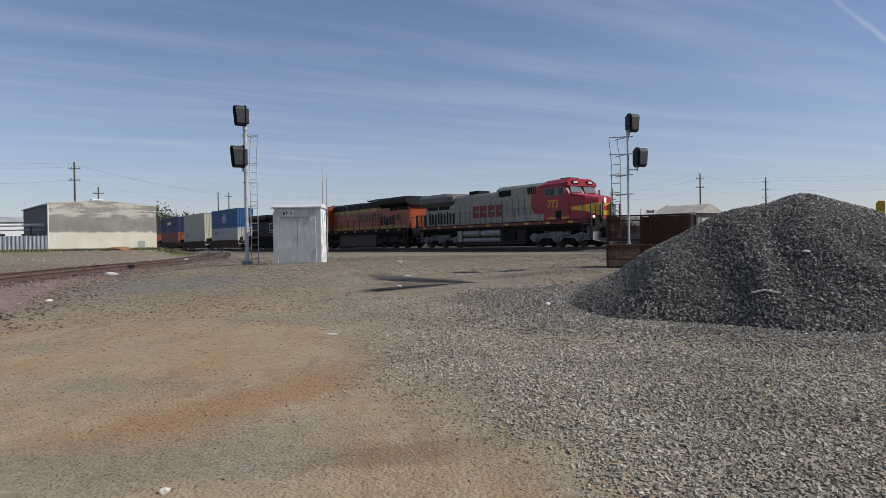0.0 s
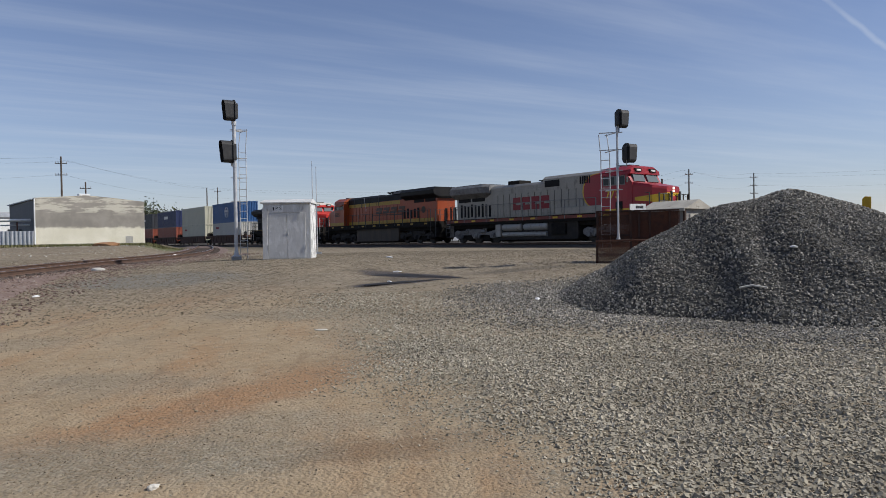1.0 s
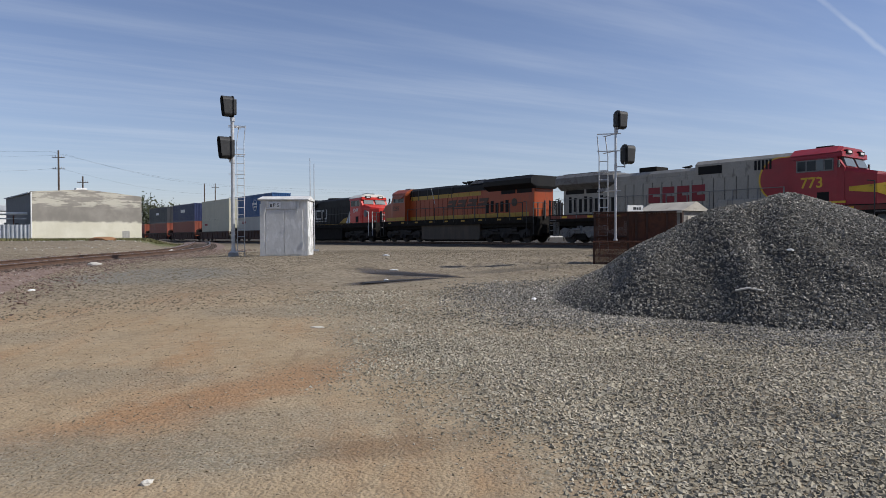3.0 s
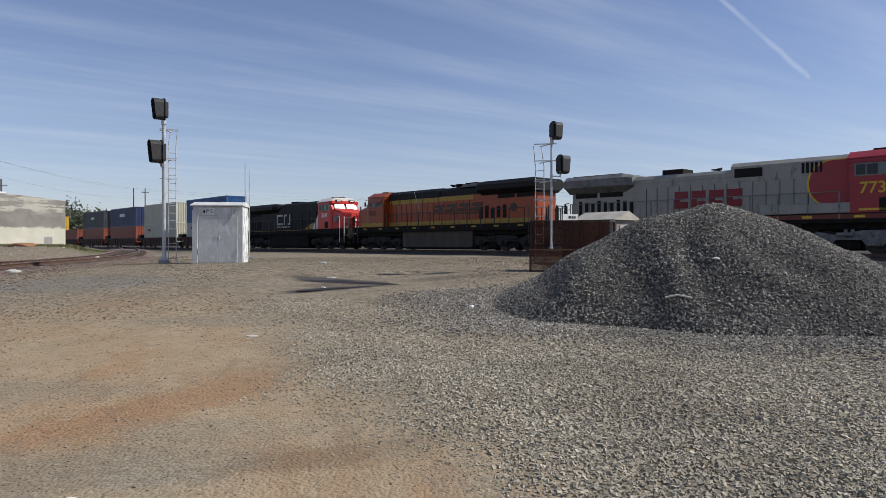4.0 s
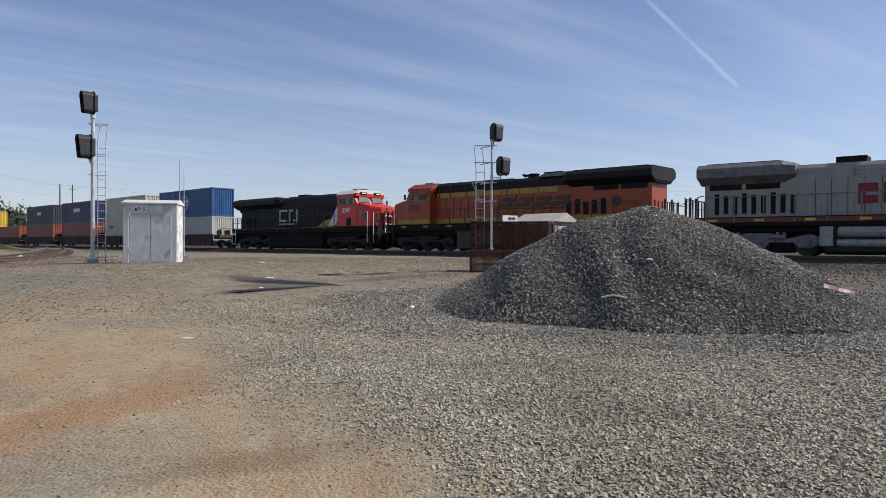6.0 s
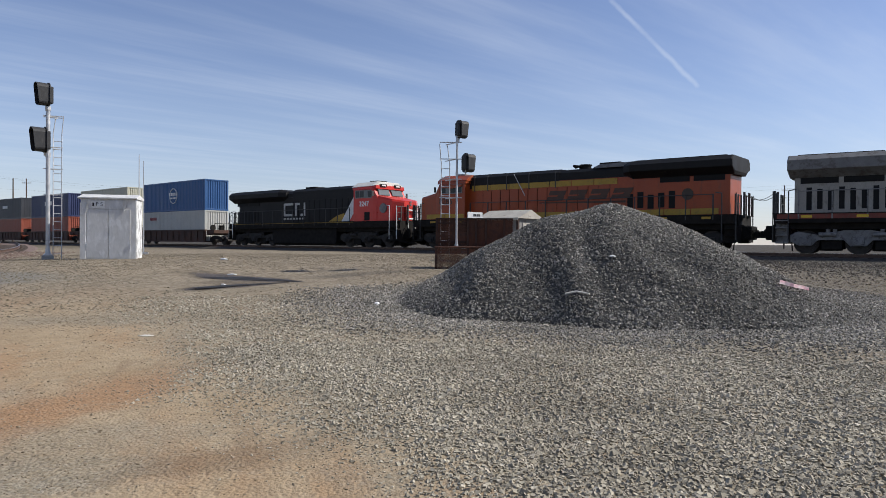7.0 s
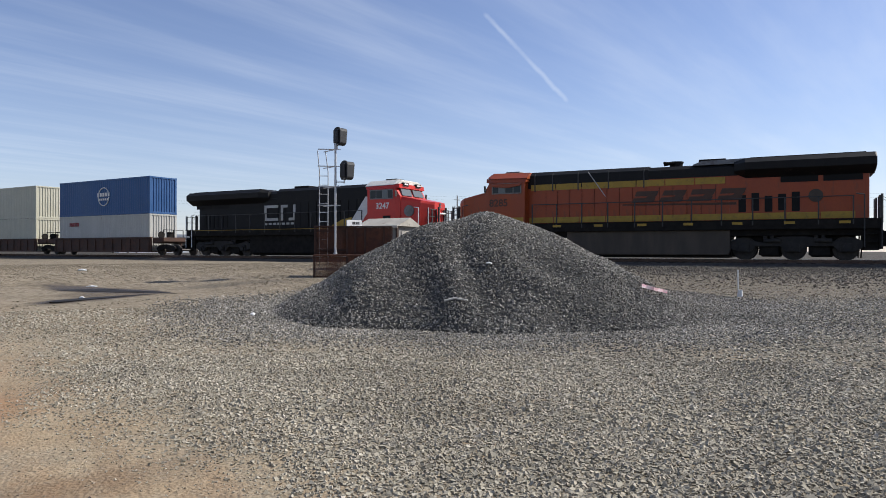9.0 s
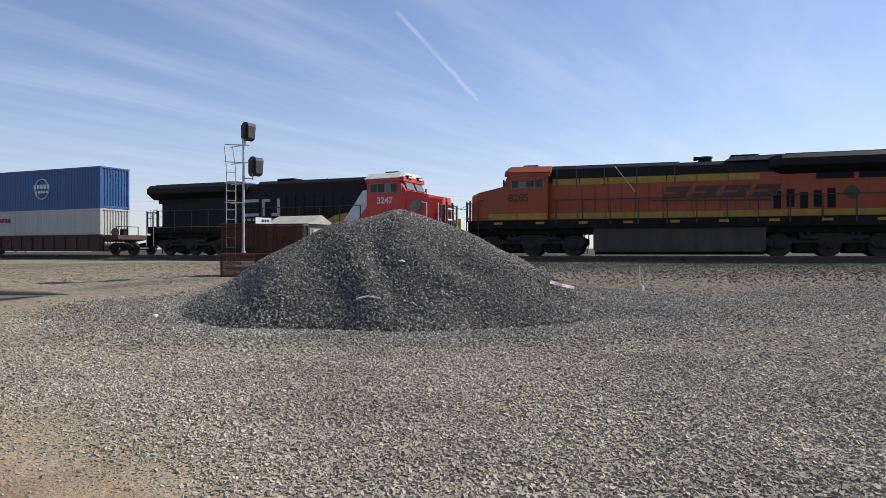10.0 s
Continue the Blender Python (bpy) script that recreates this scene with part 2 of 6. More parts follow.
def ground_material():
    m = bpy.data.materials.new("dirt_and_gravel")
    m.use_nodes = True
    n = Nodes(m.node_tree)
    co = n.add("ShaderNodeTexCoord").outputs["Object"]
    sep = n.add("ShaderNodeSeparateXYZ", Vector=co)
    x, y = sep.outputs[0], sep.outputs[1]
    mid, fine = n.noise(co, 0.9, 5.0, 0.6), n.noise(co, 9.0, 4.0)
    speck = n.noise(co, 26.0, 4.0, 0.7)
    grit = n.add("ShaderNodeTexVoronoi", Vector=co, Scale=30.0)
    grit_far = n.add("ShaderNodeTexVoronoi", Vector=co, Scale=11.0)
    shade = n.add("ShaderNodeSeparateXYZ", Vector=grit.outputs["Color"]).outputs[0]
    shade_far = n.add("ShaderNodeSeparateXYZ", Vector=grit_far.outputs["Color"]).outputs[1]

    def oval(cx, cy, a, b, turn=0.0, rough=0.5):
        """How far out of a ragged oval: under 1 inside it."""
        c, k = math.cos(turn), math.sin(turn)
        u = n.math("DIVIDE", n.math("ADD", n.math("MULTIPLY", n.math("SUBTRACT", x, cx), c), n.math("MULTIPLY", n.math("SUBTRACT", y, cy), k)), a)
        v = n.math("DIVIDE", n.math("SUBTRACT", n.math("MULTIPLY", n.math("SUBTRACT", y, cy), c), n.math("MULTIPLY", n.math("SUBTRACT", x, cx), k)), b)
        r = n.math("SQRT", n.math("ADD", n.math("MULTIPLY", u, u), n.math("MULTIPLY", v, v)))
        return n.math("ADD", r, n.math("MULTIPLY", n.math("SUBTRACT", mid, 0.5), rough * 2))

    # trodden dirt, with orange wheel ruts and darker worn streaks
    dirt = n.mix(n.ramp(mid, 0.3, 0.7), (0.285, 0.21, 0.126), (0.345, 0.265, 0.168))
    track = n.add("ShaderNodeMapping", Vector=co, Rotation=(0, 0, radians(-32)), Scale=(1.25, 0.3, 1)).outputs[0]
    rut = n.ramp(n.noise(track, 0.9, 5.0, 0.6), 0.47, 0.66)
    dirt = n.mix(n.math("MULTIPLY", rut, 0.7), dirt, (0.30, 0.178, 0.09))
    dirt = n.mix(n.ramp(oval(-1.75, 6.6, 2.6, 0.5, radians(52), 1.1), 0.5, 1.3, 0.75, 0.0), dirt, (0.285, 0.155, 0.075))
    dirt = n.mix(n.ramp(oval(-0.25, 5.0, 0.95, 0.28, radians(25), 1.0), 0.4, 1.3, 0.7, 0.0), dirt, (0.17, 0.105, 0.058))
    dirt = n.mix(n.ramp(n.noise(track, 2.1, 6.0, 0.7), 0.53, 0.7, 0.0, 0.6), dirt, (0.165, 0.108, 0.064))
    dirt = n.mix(n.ramp(n.noise(co, 3.4, 6.0, 0.75), 0.5, 0.72, 0.0, 0.45), dirt, (0.37, 0.305, 0.21))
    stone = n.mix(shade, (0.15, 0.134, 0.098), (0.31, 0.278, 0.212))
    stone = n.mix(n.ramp(n.noise(co, 0.5, 4.0, 0.6), 0.4, 0.7, 0.0, 0.6), stone, (0.20, 0.155, 0.10))
    edge = n.math("ADD", n.math("SUBTRACT", x, 0.75), n.math("MULTIPLY", n.math("SUBTRACT", n.math("MINIMUM", y, 13.0), 4.1), 0.385))
    edge = n.math("ADD", edge, n.math("MULTIPLY", n.math("SUBTRACT", n.noise(co, 1.3, 6.0, 0.7), 0.5), 3.4))
    g = n.ramp(edge, -0.9, 1.3, 0.0, 0.9)
    for cx, cy, a, b, k in PATCHES:
        g = n.math("MAXIMUM", g, n.ramp(oval(cx, cy, a, b, 0.0, 1.4), 0.3, 1.7, min(k * 1.7, 0.95), 0.0))
    g = n.math("MULTIPLY", g, n.ramp(oval(2.3, 14.2, 1.5, 0.8, -0.2, 0.8), 0.6, 1.3, 0.15, 1.0))
    colour = n.mix(n.math("MULTIPLY", g, n.ramp(speck, 0.3, 0.6, 0.55, 1.0)), dirt, stone)
    # the wide gravelly flat towards the rails
    far = n.mix(n.ramp(mid, 0.35, 0.65), (0.20, 0.162, 0.112), (0.262, 0.215, 0.15))
    far = n.mix(n.ramp(shade_far, 0.45, 0.95, 0.0, 0.75), far, (0.09, 0.073, 0.052))
    far = n.mix(n.ramp(shade_far, 0.25, 0.0, 0.0, 0.5), far, (0.31, 0.272, 0.21))
    far = n.mix(n.ramp(n.noise(co, 3.2, 6.0, 0.75), 0.52, 0.7, 0.0, 0.5), far, (0.28, 0.245, 0.185))
    dist = n.math("SQRT", n.math("ADD", n.math("MULTIPLY", x, x), n.math("MULTIPLY", y, y)))
    colour = n.mix(n.ramp(n.math("ADD", dist, n.math("MULTIPLY", mid, 5.0)), 14.0, 21.0), colour, far)
    # grey-brown fines over the whole flat beyond the heap, darkened for backlit stones; darker land past the rails
    fines = n.mix(n.ramp(shade_far, 0.2, 0.9), (0.13, 0.111, 0.084), (0.055, 0.046, 0.035))
    colour = n.mix(n.ramp(n.math("ADD", n.math("ADD", x, n.math("MULTIPLY", y, -0.15)), n.math("MULTIPLY", mid, 4.0)), 5.0, 11.0, 0.0, 0.8), colour, fines)
    colour = n.mix(n.ramp(dist, 46.0, 75.0, 0.0, 0.85), colour, (0.105, 0.088, 0.06))
    beyond = n.math("ADD", n.math("MULTIPLY", n.math("SUBTRACT", x, 12.5), 0.8), n.math("MULTIPLY", n.math("SUBTRACT", y, 43.8), 0.59))
    # dark ballast dust along the rails, with the train's shadow band painted in
    colour = n.mix(n.ramp(n.math("ADD", beyond, n.math("MULTIPLY", mid, 2.0)), -4.6, -2.2, 0.0, 0.8), colour, n.mix(shade_far, (0.04, 0.033, 0.027), (0.085, 0.07, 0.056)))
    # wider on the right: shaded faces of backlit stones put into the colour
    backlit = n.math("MULTIPLY", n.ramp(n.math("ADD", beyond, n.math("MULTIPLY", mid, 5.0)), -14.0, -5.0, 0.0, 0.75), n.ramp(x, 7.0, 15.0))
    colour = n.mix(backlit, colour, n.mix(shade_far, (0.04, 0.034, 0.027), (0.085, 0.072, 0.056)))
    skirt = n.ramp(oval(6.4, 11.6, 5.4, 3.3, radians(-27), 0.4), 0.7, 1.2, 0.75, 0.0)
    colour = n.mix(skirt, colour, n.mix(shade, (0.06, 0.056, 0.05), (0.15, 0.14, 0.125)))
    # dark crushed rock spread out beside the heap
    dark = n.ramp(oval(12.2, 8.9, 7.2, 2.9, radians(-27), 0.35), 0.45, 1.15, 0.85, 0.0)
    colour = n.mix(dark, colour, n.mix(shade, (0.05, 0.047, 0.042), (0.13, 0.122, 0.108)))
    # brown fines by the rails, their tone lowered for the backlit stones too
    colour = n.mix(n.ramp(oval(27.0, 20.0, 14.0, 6.0, radians(-53), 0.6), 0.6, 1.2, 0.7, 0.0), colour, n.mix(shade_far, (0.06, 0.049, 0.037), (0.115, 0.095, 0.07)))
    # a spill of blue-grey stone beside the siding
    blue = n.ramp(oval(-7.6, 19.0, 2.8, 2.4, 0.0, 0.5), 0.6, 1.2, 0.65, 0.0)
    colour = n.mix(blue, colour, n.mix(shade, (0.10, 0.103, 0.095), (0.20, 0.203, 0.185)))
    # grass by the block building
    verge = n.math("MULTIPLY", n.ramp(oval(-32.0, 60.0, 13.0, 13.0, 0.0, 0.4), 0.8, 1.1, 1.0, 0.0), n.ramp(y, 52.0, 56.0))
    colour = n.mix(n.math("MULTIPLY", verge, 0.8), colour, (0.085, 0.10, 0.03))
    colour = n.mix(n.ramp(fine, 0.35, 0.75, 0.0, 0.3), colour, (0.12, 0.088, 0.056))
    colour = n.mix(n.math("MULTIPLY", n.ramp(speck, 0.55, 0.75, 0.0, 0.35), n.ramp(x, 5.0, 13.0, 1.0, 0.25)), colour, (0.36, 0.31, 0.23))
    # land past the rails darkened so that the gaps under the train stay dark
    colour = n.mix(n.ramp(beyond, 2.0, 5.0, 0.0, 0.9), colour, n.mix(mid, (0.03, 0.025, 0.019), (0.05, 0.041, 0.03)))
    # wet soil round the puddles; beyond them the steel bin's cast shadow, painted dark
    wet = n.math("MAXIMUM", n.ramp(oval(-0.8, 20.1, 2.6, 0.8, radians(-51), 0.5), 0.7, 1.25, 1.0, 0.0), n.ramp(oval(-0.8, 16.9, 1.7, 0.42, radians(46), 0.5), 0.7, 1.3, 1.0, 0.0))
    wet = n.math("MAXIMUM", wet, n.ramp(oval(-0.3, 18.4, 1.4, 1.5, 0.0, 0.8), 0.5, 1.2, 0.55, 0.0))
    bin_shadow = n.ramp(oval(2.5, 20.6, 2.3, 0.8, radians(12), 0.7), 0.5, 1.2, 0.55, 0.0)
    colour = n.mix(bin_shadow, colour, (0.075, 0.063, 0.05))
    colour = n.mix(n.math("MULTIPLY", wet, 0.85), colour, (0.042, 0.03, 0.02))
    height = n.math("ADD", n.math("MULTIPLY", grit.outputs["Distance"], -0.6), n.math("ADD", n.math("MULTIPLY", fine, 0.6), n.noise(co, 45.0, 3.0)))
    b = n.add("ShaderNodeBump", Strength=0.6, Distance=0.03, Height=height)
    sh = n.add("ShaderNodeBsdfPrincipled", Base_Color=colour, Roughness=n.ramp(wet, 0.3, 1.0, 0.92, 0.5), Normal=b.outputs[0])
    sh.inputs["Specular IOR Level"].default_value = 0.25
    n.add("ShaderNodeOutputMaterial", Surface=sh.outputs[0])
    return m


def build_ground():
    ring = np.concatenate([[0.0], np.geomspace(0.8, 60, 190), np.geomspace(64, 2600, 40)])
    az = np.linspace(0, 2 * math.pi, 361)[:-1]
    rr, aa = np.meshgrid(ring[1:], az, indexing="ij")
    x, y = rr * np.sin(aa), rr * np.cos(aa)
    v = np.concatenate([[[0, 0, float(land(0, 0))]], np.stack([x, y, land(x, y)], -1).reshape(-1, 3)])
    n = len(az)
    i, j = np.meshgrid(np.arange(len(ring) - 2), np.arange(n), indexing="ij")
    a = 1 + i * n + j
    b = 1 + i * n + (j + 1) % n
    f = np.stack([a, a + n, b + n, b], -1).reshape(-1, 4)
    hub = np.stack([np.zeros(n // 2, int), 1 + np.arange(0, n, 2), 1 + np.arange(1, n, 2), 1 + np.arange(2, n + 2, 2) % n], -1)
    me = quick_mesh("ground", v, np.concatenate([f, hub])[:, ::-1], GROUND, True)
    return tagged(new("ground", me), "tan dirt yard with grey gravel and tyre ruts", "ground", kind="structure")


def stones(name, x, y, z, size, mat, parent=None, squash=0.7, seed=1, blocky=False):
    """Angular crushed stones, joined into one mesh: six-cornered chips, or eight-cornered blocks close by."""
    rng = np.random.default_rng(seed)
    n = len(x)
    if blocky:
        seedling = np.array([(-1, -1, -1), (1, -1, -1), (1, 1, -1), (-1, 1, -1), (-1, -1, 1), (1, -1, 1), (1, 1, 1), (-1, 1, 1)], float) * 0.5
        faces = np.array([(4, 5, 6, 7), (0, 1, 5, 4), (1, 2, 6, 5), (2, 3, 7, 6), (3, 0, 4, 7), (0, 3, 2, 1)])
        v = seedling[None] * rng.uniform(0.6, 1.3, (n, 1, 3)) + rng.uniform(-0.2, 0.2, (n, 8, 3))
        v[:, 4:, :2] *= rng.uniform(0.3, 0.85, (n, 1, 1))
    else:
        seedling = np.array([(-1, 0.3, 0), (1, -0.3, 0), (-0.3, -1, 0), (0.3, 1, 0), (0.2, 0, -1), (-0.2, 0, 1)], float) * 0.62
        faces = np.array([(1, 3, 5), (3, 0, 5), (0, 2, 5), (2, 1, 5), (3, 1, 4), (0, 3, 4), (2, 0, 4), (1, 2, 4)])
        v = seedling[None] * rng.uniform(0.55, 1.3, (n, 1, 3)) + rng.uniform(-0.2, 0.2, (n, 6, 3))
    q = rng.normal(size=(n, 4))
    q[:, 1:3] *= 0.7
    q /= np.linalg.norm(q, axis=1)[:, None]
    w, a, b, c = q.T
    R = np.stack([1 - 2 * (b * b + c * c), 2 * (a * b - c * w), 2 * (a * c + b * w), 2 * (a * b + c * w), 1 - 2 * (a * a + c * c), 2 * (b * c - a * w),
                  2 * (a * c - b * w), 2 * (b * c + a * w), 1 - 2 * (a * a + b * b)], -1).reshape(n, 3, 3)
    v = np.einsum("nij,nkj->nki", R, v) * size[:, None, None]
    v[:, :, 2] *= squash
    v += np.stack([x, y, z], -1)[:, None]
    f = (np.arange(n)[:, None, None] * len(seedling) + faces[None]).reshape(-1, faces.shape[1])
    ob = new(name, quick_mesh(name, v.reshape(-1, 3), f, mat))
    ob.parent = parent
    return ob


GROUND = ground_material()
GREY_STONE = stones_material("grey_gravel", (0.21, 0.183, 0.134), (0.40, 0.357, 0.272), (0.52, 0.47, 0.375))
DARK_STONE = stones_material("dark_ballast", (0.105, 0.097, 0.083), (0.285, 0.265, 0.226), (0.50, 0.465, 0.405))
RED_STONE = stones_material("red_ballast", (0.12, 0.075, 0.06), (0.24, 0.18, 0.145), (0.36, 0.32, 0.28))
FAR_STONE = stones_material("brown_gravel", (0.13, 0.107, 0.075), (0.22, 0.184, 0.13), (0.34, 0.30, 0.235))
BROWN_STONE = stones_material("brown_black_ballast", (0.07, 0.06, 0.048), (0.16, 0.14, 0.112), (0.30, 0.27, 0.22))
PALE_RUBBLE = stones_material("pale_rubble", (0.26, 0.24, 0.20), (0.48, 0.46, 0.41), (0.72, 0.71, 0.68))
DIRT_STONE = stones_material("dirt_pebbles", (0.20, 0.152, 0.10), (0.30, 0.242, 0.17), (0.40, 0.36, 0.285))
BALLAST = material("track_ballast", (0.055, 0.046, 0.039), (0.105, 0.088, 0.073), 5.0, 0.95, bump=0.8, grain=22.0)
RED_BALLAST = material("red_track_ballast", (0.13, 0.085, 0.07), (0.20, 0.15, 0.125), 4.0, 0.95, bump=0.8, grain=22.0)
STEEL = material("rail_steel", (0.09, 0.055, 0.04), (0.16, 0.10, 0.07), 6.0, 0.6, 0.3, bump=0.1)
RAIL_TOP = material("polished_rail", (0.35, 0.34, 0.33), (0.5, 0.48, 0.46), 3.0, 0.28, 0.9, bump=0.03)
TIE = material("tie_timber", (0.05, 0.036, 0.028), (0.12, 0.09, 0.07), 4.0, 0.9, bump=0.4, grain=30, stretch=(1, 6, 1), objvar=0.5)
# the train's dark reflection is put into the base colour, gloss nearly off
WATER = bpy.data.materials.new("puddle_water")
WATER.use_nodes = True
_n = Nodes(WATER.node_tree)
_s = _n.add("ShaderNodeBsdfPrincipled", Base_Color=(0.022, 0.017, 0.012, 1), Roughness=0.4)
_s.inputs["Specular IOR Level"].default_value = 0.02
_n.add("ShaderNodeOutputMaterial", Surface=_s.outputs[0])

build_ground()


# ---- track ----
def sweep(name, line, profile, mat, parent=None, closed=True):
    """A profile of (across, up) drawn along a line of (x, y, z, heading)."""
    P = np.array(profile)
    rows = []
    for x, y, z, h in line:
        nx, ny = -math.sin(h), math.cos(h)
        rows.append(np.stack([x + P[:, 0] * nx, y + P[:, 0] * ny, z + P[:, 1]], -1))
    v, k, m = np.concatenate(rows), len(P), len(rows)
    i, j = np.meshgrid(np.arange(m - 1), np.arange(k if closed else k - 1), indexing="ij")
    a, b = i * k + j, i * k + (j + 1) % k
    f = np.stack([a, b, b + k, a + k], -1).reshape(-1, 4)
    return part(name, quick_mesh(name, v, f, mat), None, parent)


def rail_profile(off):
    p = [(-0.07, -0.16), (0.07, -0.16), (0.07, -0.145), (0.012, -0.125), (0.012, -0.05), (0.036, -0.038), (0.036, -0.003), (-0.036, -0.003), (-0.036, -0.038), (-0.012, -0.05), (-0.012, -0.125), (-0.07, -0.145)]
    return [(x + off, z) for x, z in p]


def tie_mesh():
    bm = B()
    box(bm, -0.115, 0.115, -1.3, 1.3, -0.33, -0.155, 0.012)
    for s in (-1, 1):
        box(bm, -0.1, 0.1, s * 0.75 - 0.18, s * 0.75 + 0.18, -0.155, -0.145)
    return mesh_of("tie", bm, TIE)


def build_track(name, label, line, ties, mat):
    top = thing(name, label, "railway track", kind="structure")
    for s in (-0.7535, 0.7535):
        r = sweep("rail", line, rail_profile(s), STEEL, top)
        sweep("rail_head", line, [(s - 0.034, -0.004), (s + 0.034, -0.004), (s + 0.034, 0.0), (s - 0.034, 0.0)], RAIL_TOP, r)
    sweep("ballast_bed", line, [(-3.3, -0.62), (-1.75, -0.19), (-1.2, -0.175), (1.2, -0.175), (1.75, -0.19), (3.3, -0.62)], mat, top, False)
    data = tie_mesh()
    for x, y, z, h in ties:
        part("tie", data, None, top, "", Matrix.Translation((x, y, z)) @ Matrix.Rotation(h + random.uniform(-0.012, 0.012), 4, "Z"))
    return top


main = [(*main_line(u)[:2], RAIL, main_line(u)[2]) for u in np.arange(-260, 130, 2.5)]
build_track("main_track", "rusty brown rails on dark wooden ties in ballast", main, [(*main_line(u)[:2], RAIL, main_line(u)[2]) for u in np.arange(-40, 62, 0.56)], BALLAST)


def siding_line(step):
    t = np.arange(0, len(SIDING) - 1, 0.01)
    k = np.arange(len(SIDING))
    x, y, z = np.interp(t, k, SIDING[:, 0]), np.interp(t, k, SIDING[:, 1]), np.interp(t, k, SIDING_Z)
    w = np.ones(121) / 121
    pad = lambda a: np.convolve(np.concatenate([a[0] - (a[1] - a[0]) * np.arange(60, 0, -1), a, a[-1] + (a[-1] - a[-2]) * np.arange(1, 61)]), w, "valid")
    x, y, z = pad(x), pad(y), pad(z)
    d = np.concatenate([[0], np.cumsum(np.hypot(np.diff(x), np.diff(y)))])
    s = np.arange(0, d[-1], step)
    x, y, z = np.interp(s, d, x), np.interp(s, d, y), np.interp(s, d, z)
    return [tuple(map(float, r)) for r in zip(x, y, z, np.arctan2(np.gradient(y), np.gradient(x)))]


build_track("siding_track", "curving rusty siding rails on reddish ballast", siding_line(1.0), siding_line(0.56)[:130], RED_BALLAST)


def build_gravel():
    rng = np.random.default_rng(7)
    yard = thing("yard_gravel", "loose grey crushed gravel spread over the dirt yard", "gravel", kind="stuff")

    def scatter(n, r0, r1, a0, a1):
        r = np.sqrt(rng.uniform(r0**2, r1**2, n))
        a = np.radians(rng.uniform(a0, a1, n))
        return r * np.sin(a), r * np.cos(a)

    x, y = scatter(150000, 3.3, 9.5, -30, 70)
    keep = rng.uniform(size=len(x)) < loose_share(x, y) ** 1.3 * np.where(np.hypot(x, y) < 6, 1.0, 0.75)
    x, y = x[keep], y[keep]
    size = rng.uniform(0.013, 0.032, len(x)) * rng.choice([0.8, 1.0, 1.35], len(x), p=[0.35, 0.55, 0.10]) * (0.5 + 0.5 * loose_share(x, y))
    stones("loose_gravel", x, y, land(x, y) + size * 0.15, size, GREY_STONE, yard, 0.8, seed=2, blocky=True)["kind"] = "stuff"
    x, y = scatter(95000, 9.5, 19, -40, 72)
    keep = (rng.uniform(size=len(x)) < 0.85 * loose_share(x, y) ** 1.2 * (1 - smooth(14, 19, np.hypot(x, y)))) & (heap(x, y) < 0.02) & (hollow_at(x, y) < 0.3)
    x, y = x[keep], y[keep]
    size = rng.uniform(0.024, 0.055, len(x)) * (0.5 + 0.5 * loose_share(x, y))
    stones("far_gravel", x, y, land(x, y) + size * 0.05, size, GREY_STONE, yard, seed=3)["kind"] = "stuff"
    x, y = scatter(16000, 3.3, 30, -42, 72)
    keep = (rng.uniform(size=len(x)) < 0.75) & (hollow_at(x, y) < 0.4)
    x, y = x[keep], y[keep]
    size = rng.uniform(0.007, 0.024, len(x)) * (1 + 0.03 * np.hypot(x, y)) * rng.choice([1, 1.7], len(x), p=[0.985, 0.015])
    stones("pebbles", x, y, land(x, y) + size * 0.1, size, DIRT_STONE, yard, seed=4)["kind"] = "stuff"
    x, y = scatter(90000, 3.4, 15, -42, 30)
    keep = rng.uniform(size=len(x)) < 0.10 + 0.25 * smooth(0.2, 0.8, wobble(1.3 * x + 2, 1.1 * y)) + 0.65 * gravel_share(x, y)
    x, y = x[keep], y[keep]
    size = rng.uniform(0.005, 0.015, len(x)) * (1 + 0.05 * np.hypot(x, y))
    stones("grit", x, y, land(x, y) + size * 0.05, size, DIRT_STONE, yard, seed=15)["kind"] = "stuff"
    x, y = scatter(80000, 13, 38, -40, 72)
    keep = (heap(x, y) < 0.02) & (np.abs(x - siding_x(y)) > 2.4) & (hollow_at(x, y) < rng.uniform(0.05, 0.9, len(x)))
    x, y = x[keep], y[keep]
    size = rng.uniform(0.016, 0.05, len(x))
    stones("far_pebbles", x, y, land(x, y) + size * 0.02, size, FAR_STONE, yard, seed=14)["kind"] = "stuff"
    # dark ballast spread beside the heap
    x, y = rng.uniform(4, 22, 100000), rng.uniform(2, 16, 100000)
    keep = (rng.uniform(size=len(x)) < 0.9 * spread(x, y) ** 1.1) & (heap(x, y) < 0.02)
    x, y = x[keep], y[keep]
    size = rng.uniform(0.016, 0.044, len(x))
    stones("spread_ballast", x, y, land(x, y) + size * 0.12, size, DARK_STONE, yard, seed=16)["kind"] = "stuff"
    # brown stone strewn between the heap and the rails
    x, y = rng.uniform(8, 32, 60000), rng.uniform(5, 34, 60000)
    gap = 0.8 * (x - 12.5) + 0.59 * (y - 43.8)
    keep = (gap < -2.5) & (heap(x, y) < 0.02) & (rng.uniform(size=len(x)) < 0.9 * smooth(8, 13, x) * smooth(-18, -9, gap))
    x, y = x[keep], y[keep]
    size = rng.uniform(0.03, 0.065, len(x))
    stones("strewn_ballast", x, y, land(x, y) + size * 0.15, size, BROWN_STONE, yard, 0.9, seed=18)["kind"] = "stuff"
